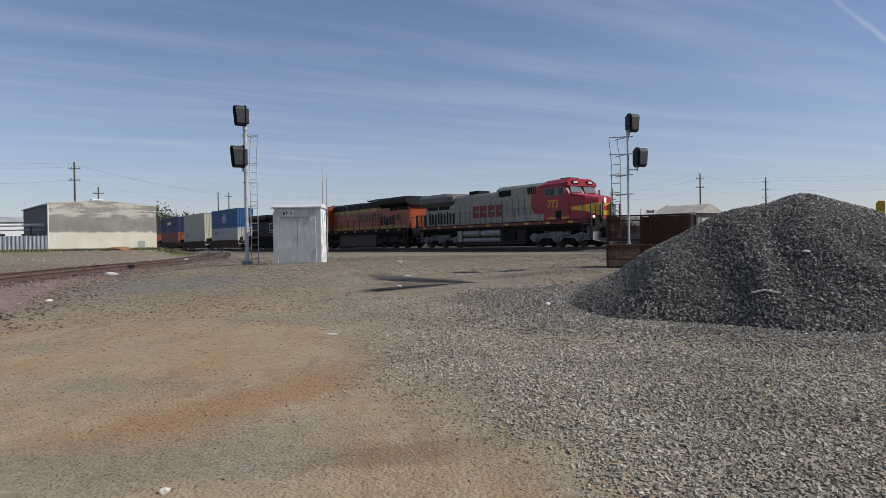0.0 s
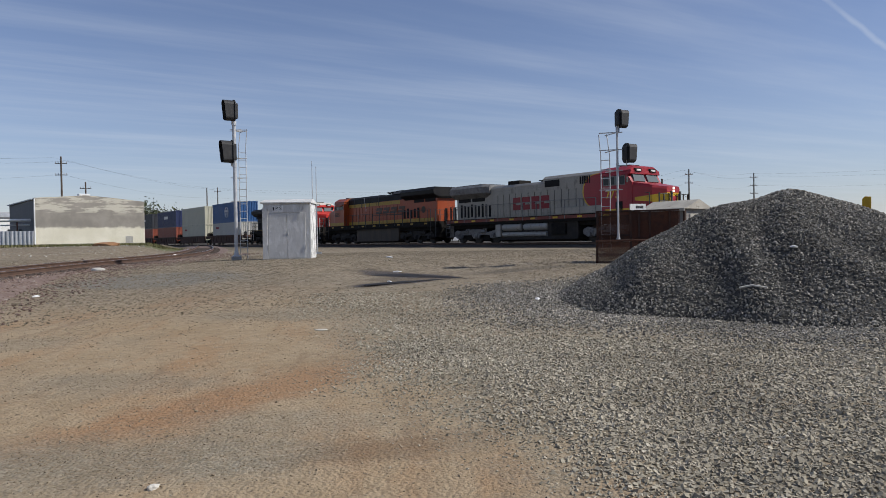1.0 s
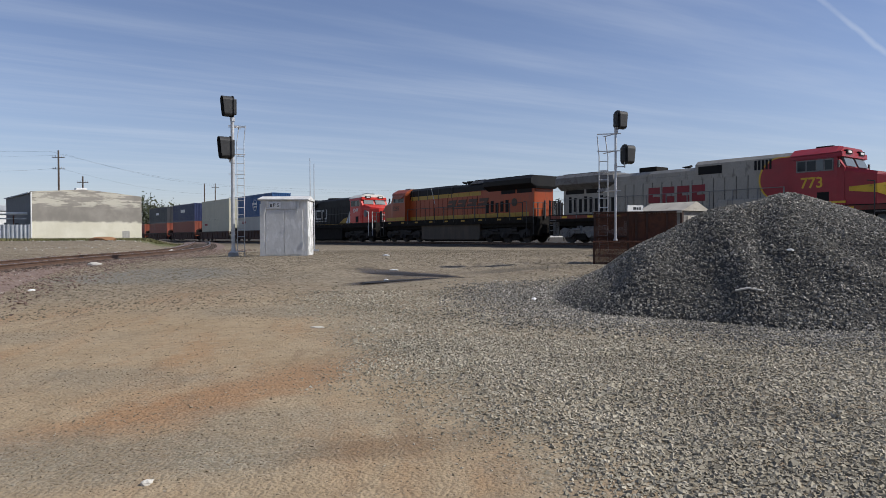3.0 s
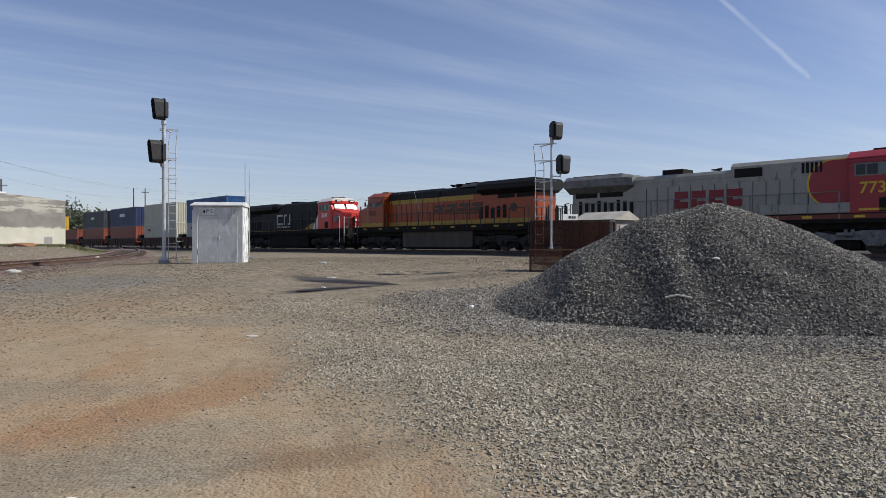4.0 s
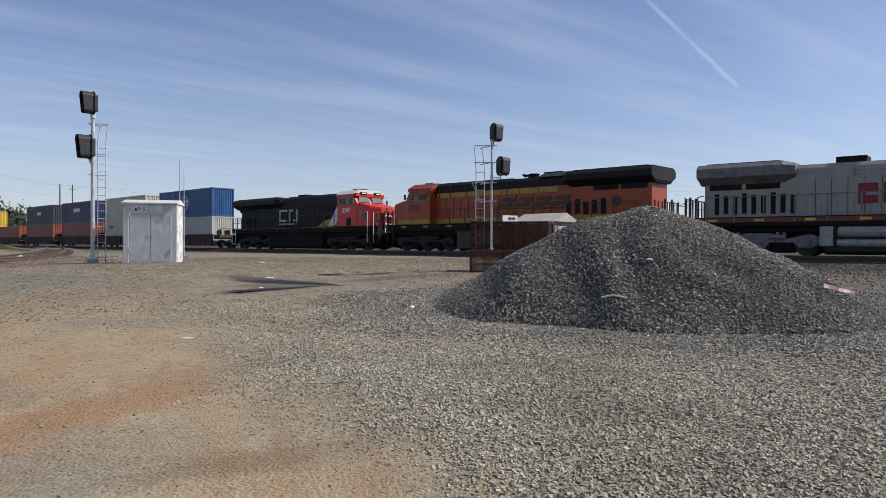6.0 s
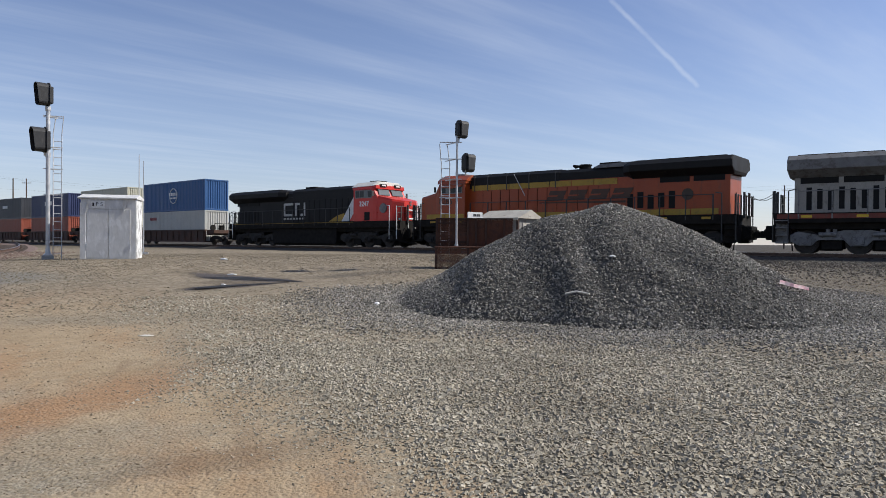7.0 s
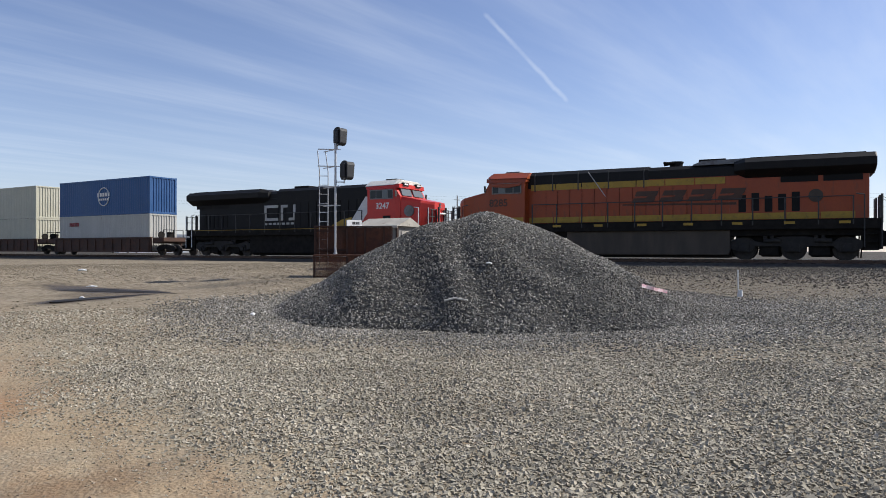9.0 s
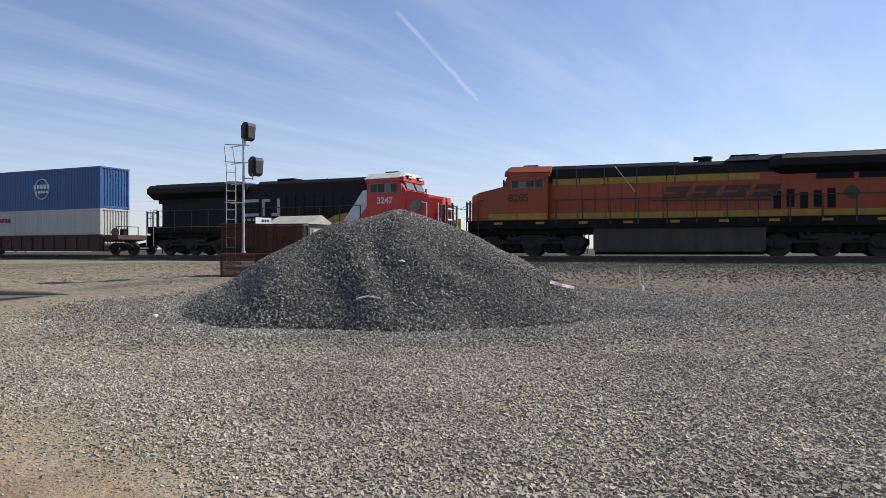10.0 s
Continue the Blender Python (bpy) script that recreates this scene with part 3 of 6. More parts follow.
    # pale rubble on the verge beyond the siding
    x, y = rng.uniform(-31, -15, 700), rng.uniform(36, 58, 700)
    keep = (x < siding_x(y) - 2.6) & (rng.uniform(size=len(x)) < smooth(0.1, 0.9, wobble(0.7 * x, 0.5 * y) + 0.4))
    x, y = x[keep], y[keep]
    size = rng.uniform(0.04, 0.12, len(x))
    stones("verge_rubble", x, y, land(x, y) + size * 0.1, size, PALE_RUBBLE, yard, seed=17)["kind"] = "stuff"
    # ballast spilled beside the siding
    t = rng.uniform(0, 1, 16000)
    yy = 8 + 36 * t**1.4
    off = rng.normal(0.6, 1.9, len(t))
    xx = siding_x(yy) + off
    keep = (np.abs(off) < 4.2)
    xx, yy, off = xx[keep], yy[keep], np.abs(off[keep])
    zr = np.interp(yy, SIDING[:, 1], SIDING_Z)
    bed = zr + np.interp(off, [0, 1.2, 1.75, 3.3, 4.2], [-0.175, -0.175, -0.19, -0.62, -0.9])
    size = rng.uniform(0.035, 0.075, len(xx))
    stones("siding_ballast", xx, yy, np.maximum(bed, land(xx, yy)) + size * 0.1, size, RED_STONE, yard, seed=5)["kind"] = "stuff"


def build_heap():
    top = thing("ballast_heap", "tall heap of dark grey crushed ballast stone", "gravel heap")
    s = np.linspace(-6.2, 6.2, 150)
    gx, gy = np.meshgrid(HEAP[0] + s, HEAP[1] + s, indexing="ij")
    h = heap(gx, gy)
    z = land(gx, gy) + np.where(h > 0.015, h, -0.08)
    n = len(s)
    i, j = np.meshgrid(np.arange(n - 1), np.arange(n - 1), indexing="ij")
    a = i * n + j
    f = np.stack([a, a + n, a + n + 1, a + 1], -1).reshape(-1, 4)
    live = (h.ravel()[f] > 0.015).any(1)
    part("heap_body", quick_mesh("heap_body", np.stack([gx, gy, z], -1).reshape(-1, 3), f[live], DARK_BED, True), None, top)
    rng = np.random.default_rng(11)
    x, y = HEAP[0] + rng.uniform(-6.2, 6.2, 230000), HEAP[1] + rng.uniform(-6.2, 6.2, 230000)
    hh = heap(x, y)
    reach = heap_reach(x, y)[3] + 0.06 * wobble(2 * x, 2 * y)
    keep = (hh > 0.03) & (rng.uniform(size=len(x)) < 0.85) | ((hh <= 0.03) & (rng.uniform(size=len(x)) < 0.8 * (1 - smooth(0.85, 1.8, reach)) ** 1.6))
    x, y, hh = x[keep], y[keep], hh[keep]
    size = rng.uniform(0.021, 0.047, len(x))
    stones("loose_ballast", x, y, land(x, y) + np.maximum(hh, 0) + size * 0.12, size, DARK_STONE, top, seed=6, squash=0.9)["kind"] = "stuff"


DARK_BED = material("dark_rubble", (0.04, 0.037, 0.033), (0.085, 0.079, 0.068), 6.0, 0.95, bump=0.9, grain=24)
build_gravel()
build_heap()


# ---- the train ----
SILVER = material("faded_silver_paint", (0.28, 0.262, 0.228), (0.35, 0.328, 0.286), 1.3, 0.5, 0.15, bump=0.06, grain=40, dirt=(0.14, 0.125, 0.11), dirt_at=0.6, stretch=(1, 1, 0.35))
SILVER_ROOF = material("grimy_silver_roof", (0.15, 0.148, 0.145), (0.22, 0.217, 0.21), 1.3, 0.7, 0.1, bump=0.06, dirt=(0.10, 0.09, 0.08), dirt_at=0.55)
RED = material("faded_red_paint", (0.285, 0.018, 0.026), (0.36, 0.025, 0.035), 1.4, 0.38, bump=0.04, grain=40, dirt=(0.26, 0.03, 0.03), dirt_at=0.66)
BRIGHT_RED = material("bright_red_paint", (0.52, 0.026, 0.018), (0.60, 0.036, 0.024), 1.4, 0.35, bump=0.03, dirt=(0.42, 0.03, 0.02), dirt_at=0.7)
YELLOW = material("yellow_paint", (0.62, 0.38, 0.02), (0.72, 0.47, 0.04), 2.0, 0.45, bump=0.05, dirt=(0.3, 0.2, 0.03), dirt_at=0.62)
ORANGE = material("orange_paint", (0.29, 0.047, 0.009), (0.345, 0.063, 0.013), 1.2, 0.42, bump=0.04, grain=40, dirt=(0.20, 0.05, 0.018), dirt_at=0.58, stretch=(1, 1, 0.35))
DULL_YELLOW = material("dull_yellow_paint", (0.34, 0.205, 0.02), (0.42, 0.26, 0.03), 2.0, 0.5, bump=0.05, dirt=(0.22, 0.15, 0.03), dirt_at=0.58)
BLACK = material("sooty_black_paint", (0.008, 0.008, 0.009), (0.016, 0.0155, 0.015), 1.5, 0.6, spec=0.2, bump=0.05, dirt=(0.035, 0.03, 0.027), dirt_at=0.64, stretch=(1, 1, 0.4))
GRIME = material("underframe_grime", (0.011, 0.01, 0.009), (0.026, 0.023, 0.02), 3.0, 0.9, bump=0.3, spec=0.15)
PALE_TANK = material("pale_grey_tank", (0.30, 0.285, 0.26), (0.40, 0.385, 0.355), 2.0, 0.6, 0.1, bump=0.06, dirt=(0.15, 0.13, 0.11), dirt_at=0.6)
SILL_RED = material("dull_red_sill", (0.15, 0.03, 0.02), (0.22, 0.05, 0.03), 2.0, 0.6, bump=0.05, dirt=(0.1, 0.06, 0.04), dirt_at=0.56)
GREY_TRUCK = material("dusty_grey_steel", (0.16, 0.155, 0.15), (0.25, 0.243, 0.235), 2.5, 0.75, bump=0.25, dirt=(0.07, 0.06, 0.05), dirt_at=0.58)
TRUCK_DARK = material("dusty_dark_truck", (0.02, 0.018, 0.016), (0.045, 0.04, 0.035), 2.5, 0.85, bump=0.25, dirt=(0.02, 0.018, 0.016), dirt_at=0.58)
BROWN_TANK = material("brown_fuel_tank", (0.055, 0.042, 0.03), (0.095, 0.074, 0.055), 1.6, 0.7, bump=0.1, stretch=(1, 1, 0.3))
LOGO_RED = material("crimson_lettering", (0.2, 0.012, 0.018), (0.25, 0.018, 0.026), 3.0, 0.5, bump=0.02)
LOGO_DARK = material("brown_black_lettering", (0.05, 0.022, 0.012), (0.08, 0.035, 0.018), 3.0, 0.5, bump=0.02)
WHITE = material("white_paint", (0.66, 0.66, 0.64), (0.76, 0.76, 0.74), 2.0, 0.5, bump=0.05, dirt=(0.45, 0.44, 0.40), dirt_at=0.66)
CREAM = material("white_cab_roof", (0.62, 0.60, 0.54), (0.72, 0.70, 0.63), 2.0, 0.5, bump=0.05, dirt=(0.35, 0.32, 0.28), dirt_at=0.62)
GREY_MARK = material("weathered_white_mark", (0.36, 0.36, 0.34), (0.48, 0.48, 0.46), 2.0, 0.6, bump=0.02, dirt=(0.2, 0.19, 0.18), dirt_at=0.62)
WHEEL = material("wheel_steel", (0.03, 0.026, 0.023), (0.07, 0.06, 0.052), 5.0, 0.6, 0.4, bump=0.1)
# near-black for flat panels painting the shade inside openings; number boards too
HOLE = material("black_opening", (0.006, 0.006, 0.006), (0.012, 0.012, 0.012), 4.0, 0.9, bump=0.0)
RAILING = material("handrail_paint", (0.03, 0.03, 0.03), (0.06, 0.058, 0.055), 4.0, 0.6, bump=0.02)
GALV_PAINT = material("pale_grey_rod", (0.42, 0.41, 0.39), (0.52, 0.51, 0.49), 5.0, 0.6, bump=0.02)
HEADLIGHT = glow("lit_headlight", (1.0, 0.93, 0.8), 1.1)


def glass_material(name, tint, gloss):
    m = bpy.data.materials.new(name)
    m.use_nodes = True
    n = Nodes(m.node_tree)
    sh = n.add("ShaderNodeBsdfPrincipled", Base_Color=(*tint, 1), Roughness=0.06)
    sh.inputs["Specular IOR Level"].default_value = gloss
    n.add("ShaderNodeOutputMaterial", Surface=sh.outputs[0])
    return m


GLASS = glass_material("cab_glass", (0.02, 0.024, 0.026), 0.22)
PALE_GLASS = glass_material("bright_windscreen", (0.13, 0.15, 0.15), 0.3)


def loft(bm, rings):
    made = [[bm.verts.new(p) for p in ring] for ring in rings]
    k = len(made[0])
    for p, q in zip(made, made[1:]):
        for i in range(k):
            j = (i + 1) % k
            bm.faces.new((p[i], p[j], q[j], q[i]))
    bm.faces.new(made[0][::-1])
    bm.faces.new(made[-1])
    bmesh.ops.recalc_face_normals(bm, faces=bm.faces[:])
    return bm


def ring_at(x, pts):
    """A ring at x from its right half, (half width, height), foot to top."""
    return [(x, -w, z) for w, z in pts] + [(x, w, z) for w, z in pts[::-1]]


def wheelset_mesh(r):
    bm = B()
    rod(bm, (0, -0.95, 0), (0, 0.95, 0), 0.09, 10)
    for s in (-1, 1):
        rod(bm, (0, s * 0.69, 0), (0, s * 0.82, 0), r, 28)
        rod(bm, (0, s * 0.66, 0), (0, s * 0.69, 0), r + 0.028, 28)
        rod(bm, (0, s * 0.82, 0), (0, s * 0.85, 0), r * 0.82, 24)
        for i in range(5):
            a = i * 2 * math.pi / 5
            rod(bm, (0.25 * math.cos(a), s * 0.85, 0.25 * math.sin(a)), (0.25 * math.cos(a), s * 0.87, 0.25 * math.sin(a)), 0.05, 8)
    return mesh_of("wheelset", bm, WHEEL)


LOCO_WHEEL, CAR_WHEEL = wheelset_mesh(0.53), wheelset_mesh(0.42)
ROLLING = []     # wheelsets: object, x on its thing, radius


def axle(parent, x, data, r):
    ob = part("wheelset", data, None, parent, "", pose(x, 0, r))
    ROLLING.append((ob, x, r))


def truck_frame(parent, cx, mat, side):
    bm = B()
    y0, y1 = (0.98, 1.14) if side > 0 else (-1.14, -0.98)
    out = [(-2.75, 0.55), (-2.75, 0.85), (-2.4, 1.02), (-1.3, 0.80), (-0.95, 0.98), (-0.5, 1.08), (0.5, 1.08), (0.95, 0.98), (1.3, 0.80), (2.4, 1.02), (2.75, 0.85), (2.75, 0.55),
           (2.35, 0.36), (1.85, 0.36), (1.6, 0.62), (0.55, 0.62), (0.3, 0.34), (-0.3, 0.34), (-0.55, 0.62), (-1.6, 0.62), (-1.85, 0.36), (-2.35, 0.36)]
    prism(bm, [(cx + x, z) for x, z in out], y0, y1, 0.02)
    for dx in (-2.1, 0, 2.1):
        box(bm, cx + dx - 0.24, cx + dx + 0.24, side * 1.12, side * 1.24, 0.36, 0.74, 0.03)
        rod(bm, (cx + dx, side * 1.2, 0.54), (cx + dx, side * 1.33, 0.54), 0.15, 12)
    for dx in (-1.05, 1.05):
        for k in (-0.14, 0.14):
            rod(bm, (cx + dx + k, side * 1.08, 0.72), (cx + dx + k, side * 1.08, 1.12), 0.09, 8)
        rod(bm, (cx + dx - 0.5, side * 1.2, 0.88), (cx + dx + 0.2, side * 1.2, 0.88), 0.1, 10)
    part("truck_frame", bm, mat, parent)


SEAM = mesh_of("door_seam", box(B(), -0.006, 0.006, -0.007, 0.007, -0.7, 1.0), GRIME)


def side_panel(bm, x0, x1, z0, z1, y, side, thick=0.012):
    box(bm, x0, x1, side * (y - 0.01), side * (y + thick), z0, z1)
    return bm


def locomotive(spec):
    """A six-axle freight locomotive, its cab towards +x, on the rails at z = 0."""
    S = spec
    t = thing("locomotive", S["label"], "locomotive", group="locomotives of the train")
    part("underframe", box(B(), -10.3, 10.3, -1.48, 1.48, 1.40, 1.82, 0.03), S["deck"], t)
    part("walkway", box(B(), -10.4, 10.4, -1.52, 1.52, 1.824, 1.86), GRIME, t)
    for s in (-1, 1):
        part("sill_stripe", box(B(), -10.2, 10.2, s * 1.484, s * 1.50, 1.60, 1.815), S["sill"], t)
        for i in range(9):
            if S["marks"]:
                part("sill_mark", box(B(), -9.2 + i * 2.2, -8.75 + i * 2.2, s * 1.502, s * 1.512, 1.64, 1.76), S["marks"], t)
    # tank, reservoirs, trucks
    x0, x1 = S["tank"]
    part("fuel_tank", prism(B(), [(x0, 0.34), (x0 + 0.12, 0.2), (x1 - 0.12, 0.2), (x1, 0.34), (x1, 1.42), (x0, 1.42)], -1.30, 1.30, 0.05), S["tank_mat"], t)
    # dark box added under the tank to stand for the shaded gap
    part("under_tank_fill", box(B(), x0 + 0.05, x1 - 0.05, -1.0, 1.0, 0.07, 0.22, 0.03), GRIME, t)
    if S["reservoirs"]:
        for s in (-1, 1):
            for a, b in ((x0 + 0.7, x0 + 2.6), (x0 + 3.0, x0 + 5.2)):
                bm = B()
                rod(bm, (a, s * 1.3, 1.12), (b, s * 1.3, 1.12), 0.25, 18)
                rod(bm, (a - 0.07, s * 1.3, 1.12), (a, s * 1.3, 1.12), 0.16, 18, 0.25)
                rod(bm, (b, s * 1.3, 1.12), (b + 0.07, s * 1.3, 1.12), 0.25, 18, 0.16)
                part("air_reservoir", bm, PALE_TANK, t)
            part("air_reservoir", rod(B(), (x0 + 0.6, s * 1.3, 0.6), (x0 + 5.2, s * 1.3, 0.6), 0.17, 16), PALE_TANK, t)
            part("valve_box", box(B(), x0 - 0.1, x0 + 0.45, s * 1.28, s * 1.48, 0.45, 1.36, 0.03), PALE_TANK, t)
            part("equipment_box", box(B(), x0 + 5.7, x0 + 7.0, s * 1.3, s * 1.46, 0.55, 1.3, 0.03), GRIME, t)
    for cx in (-6.95, 6.95):
        for s in (-1, 1):
            truck_frame(t, cx, S["truck"], s)
        part("bolster", box(B(), cx - 2.5, cx + 2.5, -0.62, 0.62, 0.6, 1.36, 0.05), GRIME, t)
        for dx in (-2.1, 0, 2.1):
            axle(t, cx + dx, LOCO_WHEEL, 0.53)
        for dx in (-1.15, 0.95, 2.6):
            part("traction_motor", box(B(), cx + dx - 0.45, cx + dx + 0.45, -0.6, 0.6, 0.13, 0.75, 0.08), GRIME, t)
        for s in (-1, 1):
            for dx in (-1.05, 1.05):
                part("brake_rigging", box(B(), cx + dx - 0.42, cx + dx + 0.42, s * 0.86, s * 0.97, 0.2, 0.62, 0.03), GRIME, t)
                part("sand_pipe", rod(B(), (cx + dx * 2.62, s * 0.9, 1.3), (cx + dx * 2.55, s * 0.8, 0.1), 0.03, 6), GRIME, t)
    part("belly_equipment", box(B(), -9.7, 9.7, -1.15, 1.15, 1.12, 1.41, 0.02), GRIME, t)
    # hood
    W, H = 0.94, S["hood_top"]
    lower = S["split"]
    part("long_hood", box(B(), S["hood_back"], 6.05, -W, W, 1.86, lower, 0.03), S["hood"], t)
    part("hood_roof", loft(B(), [ring_at(x, [(W, lower + 0.002), (W, H - 0.18), (W - 0.2, H)]) for x in (S["hood_back"] + 0.05, 6.05)]), S["roof"], t)
    a, b = S["tall"]
    part("raised_hood", loft(B(), [ring_at(x, [(W + 0.02, lower - 0.25), (W + 0.02, S["tall_top"] - 0.2), (W - 0.25, S["tall_top"])]) for x in (a, b)]), S["tall_mat"], t)
    # radiator wings
    ra, rb = S["rad"]
    lo, hi = S["rad_z"]
    sec = [(0.96, lo - 0.35), (1.5, lo), (1.52, hi - 0.22), (1.25, hi)]
    rad = part("radiator_wing", loft(B(), [ring_at(ra, [(0.96, lo - 0.2), (1.48, lo), (1.5, hi - 0.24), (1.23, hi - 0.02)]), ring_at(ra + 0.06, sec), ring_at(rb - 0.5, sec), ring_at(rb, [(0.96, lo - 0.1), (1.1, lo), (1.1, hi - 0.25), (1.0, hi - 0.12)])]), S["rad_mat"], t)
    part("radiator_screen", box(B(), ra + 0.4, rb - 0.7, -1.1, 1.1, hi + 0.004, hi + 0.05), S["screen"], rad)
    for s in (-1, 1):
        for k in (0, 1):
            part("intake_grille", side_panel(B(), ra + 0.5 + k * 1.75, ra + 2.05 + k * 1.75, lo - 0.62, lo - 0.2, W + 0.015, s), HOLE, t)
        first, pitch, wide, low, high = S["slot_row"]
        for i in range(S["slots"]):
            x = first + i * pitch
            part("louvre", side_panel(B(), x, x + wide, low + 0.05 * (i % 2), high - 0.08 * (i % 3), W + 0.012, s), HOLE, t)
        # access doors
        data = S["door_mesh"]
        n = int((5.2 - rb) / 0.66)
        for i in range(n):
            x = rb + 0.5 + i * 0.66
            part("hood_door", data, None, t, "", Matrix.Translation((x, s * (W + 0.008), 2.62)))
            part("door_seam", SEAM, None, t, "", Matrix.Translation((x + 0.33, s * (W + 0.006), 2.62)))
        for z0, z1, x0_, x1_ in S["bands"]:
            m = S["band_mat"]
            n = max(1, round((x1_ - x0_) / 1.4))
            for i in range(n):
                d = (x1_ - x0_) / n
                y = 1.5 if x0_ > 6 else W + 0.022
                part("stripe", side_panel(B(), x0_ + i * d, x0_ + (i + 1) * d - 0.05, z0, z1, y, s), m, t)
    # things on the roof
    bm = B()
    fx = S["fan"]
    box(bm, fx, fx + 1.25, -0.6, 0.6, H - 0.05, H + 0.3, 0.04)
    part("exhaust_box", bm, S["screen"], t)
    bm = B()
    rod(bm, (fx + 2.6, 0.35, H - 0.05), (fx + 2.6, 0.35, H + 0.18), 0.03)
    for k in (-0.1, 0.0, 0.1):
        rod(bm, (fx + 2.45, 0.35 + k, H + 0.2), (fx + 2.95, 0.35 + k, H + 0.2 + k * 0.4), 0.03, 8, 0.07)
    part("air_horn", bm, GRIME, t)
    # cab
    body = [(1.5, 1.86), (1.5, 4.12)]
    part("cab", loft(B(), [ring_at(6.03, body), ring_at(8.0, body), ring_at(8.1, [(1.5, 1.86), (1.5, 4.12)]), ring_at(8.42, [(1.46, 1.86), (1.44, 3.62)])]), S["cab"], t)
    part("cab_cornice", loft(B(), [ring_at(5.95, [(1.53, 4.125), (1.51, 4.29)]), ring_at(8.0, [(1.53, 4.125), (1.49, 4.33)]), ring_at(8.3, [(1.44, 4.16), (1.38, 4.40)])]), S["cab"], t)
    part("cab_roof", loft(B(), [ring_at(5.9, [(1.56, 4.295), (1.54, 4.33), (1.0, 4.66)]), ring_at(8.0, [(1.52, 4.335), (1.5, 4.37), (1.0, 4.70)]), ring_at(8.22, [(1.4, 4.405), (1.38, 4.43), (0.95, 4.63)])]), S["cab_roof"], t)
    part("roof_unit", box(B(), 6.7, 7.5, -0.5, 0.5, 4.69, 4.82, 0.03), S["unit"], t)
    for s in (-1, 1):
        frame_bm = B()
        box(frame_bm, 6.22, 7.95, s * 1.495, s * 1.52, 3.50, 4.08)
        w = part("side_window", frame_bm, S["window_frame"], t)
        for k, (p, q) in enumerate(((6.28, 6.66), (6.72, 7.14), (7.18, 7.50), (7.56, 7.89))):
            part("pane", box(B(), p, q, s * 1.51, s * 1.527, 3.56, 4.02), GLASS if k != 2 else PALE_GLASS, w)
        bm = B()
        pts = [(8.40, s * 0.12, 3.70), (8.40, s * 1.22, 3.70), (8.17, s * 1.12, 4.22), (8.17, s * 0.12, 4.22)]
        vs = [bm.verts.new((x + 0.035, y, z)) for x, y, z in pts] + [bm.verts.new((x - 0.1, y, z)) for x, y, z in pts]
        for f in ((0, 1, 2, 3), (7, 6, 5, 4), (0, 4, 5, 1), (1, 5, 6, 2), (2, 6, 7, 3), (3, 7, 4, 0)):
            bm.faces.new([vs[i] for i in f])
        bmesh.ops.recalc_face_normals(bm, faces=bm.faces[:])
        part("windscreen", bm, PALE_GLASS, t)
        bm = B()
        box(bm, 8.2, 8.36, s * 0.42, s * 1.0, 4.3, 4.5, 0.02)
        nb = part("number_board", bm, HOLE, t)
        part("number_bar", box(B(), 8.362, 8.37, s * 0.52, s * 0.9, 4.35, 4.45), WHITE, nb)
        bm = B()
        rod(bm, (8.3, s * 1.42, 3.7), (8.3, s * 1.72, 3.75), 0.015)
        box(bm, 8.24, 8.3, s * 1.65, s * 1.8, 3.6, 3.95, 0.01)
        part("mirror", bm, RAILING, t)
    # nose
    nose = part("nose", loft(B(), [ring_at(8.40, [(1.42, 1.86), (1.42, 3.46), (1.3, 3.64)]), ring_at(9.75, [(1.32, 1.86), (1.32, 3.22), (1.22, 3.36)]), ring_at(10.3, [(0.62, 1.86), (0.62, 3.10), (0.56, 3.26)])]), S["cab"], t)
    if S["nose_band"]:
        part("nose_band", loft(B(), [ring_at(8.6, [(1.425, 2.5), (1.425, 2.7)]), ring_at(9.77, [(1.335, 2.38), (1.335, 2.78)]), ring_at(10.32, [(0.63, 2.1), (0.63, 2.9)])]), S["nose_band"], nose)
        bm = B()
        box(bm, 10.32, 10.34, -0.3, 0.3, 2.42, 2.7, 0.005)
        part("nose_emblem", bm, S["emblem"], nose)
    bm = B()
    for k in (3.0, 3.17):
        rod(bm, (10.28, 0, k), (10.36, 0, k), 0.07, 14)
    part("headlight", bm, HEADLIGHT if S["lit"] else PALE_GLASS, t)
    for s in (-1, 1):
        bm = B()
        rod(bm, (10.32, s * 1.15, 1.98), (10.4, s * 1.15, 1.98), 0.075, 12)
        part("ditch_light", bm, HEADLIGHT if S["lit"] else PALE_GLASS, t)
    # ends: plates, ploughs, couplers, steps, railings
    for e in (-1, 1):
        bm = B()
        box(bm, e * 10.3, e * 10.4, -1.1, 1.1, 1.0, 1.84, 0.02)
        part("end_plate", bm, S["pilot"], t)
        if e > 0:
            bm = B()
            pts = [(-1.35, 1.0), (-1.35, 0.45), (0, 0.2), (1.35, 0.45), (1.35, 1.0)]
            front = [bm.verts.new((e * (10.45 + 0.45 * (1 - abs(y) / 1.35) * (1 if z < 0.9 else 0.2)), y, z)) for y, z in pts]
            back = [bm.verts.new((e * 10.36, y, z)) for y, z in pts]
            bm.faces.new(front)
            bm.faces.new(back[::-1])
            for i in range(5):
                j = (i + 1) % 5
                bm.faces.new((front[j], front[i], back[i], back[j]))
            bmesh.ops.recalc_face_normals(bm, faces=bm.faces[:])
            part("snow_plough", bm, S["plough"], t)
        bm = B()
        box(bm, e * 10.4, e * 11.0, -0.1, 0.1, 0.78, 1.0, 0.03)
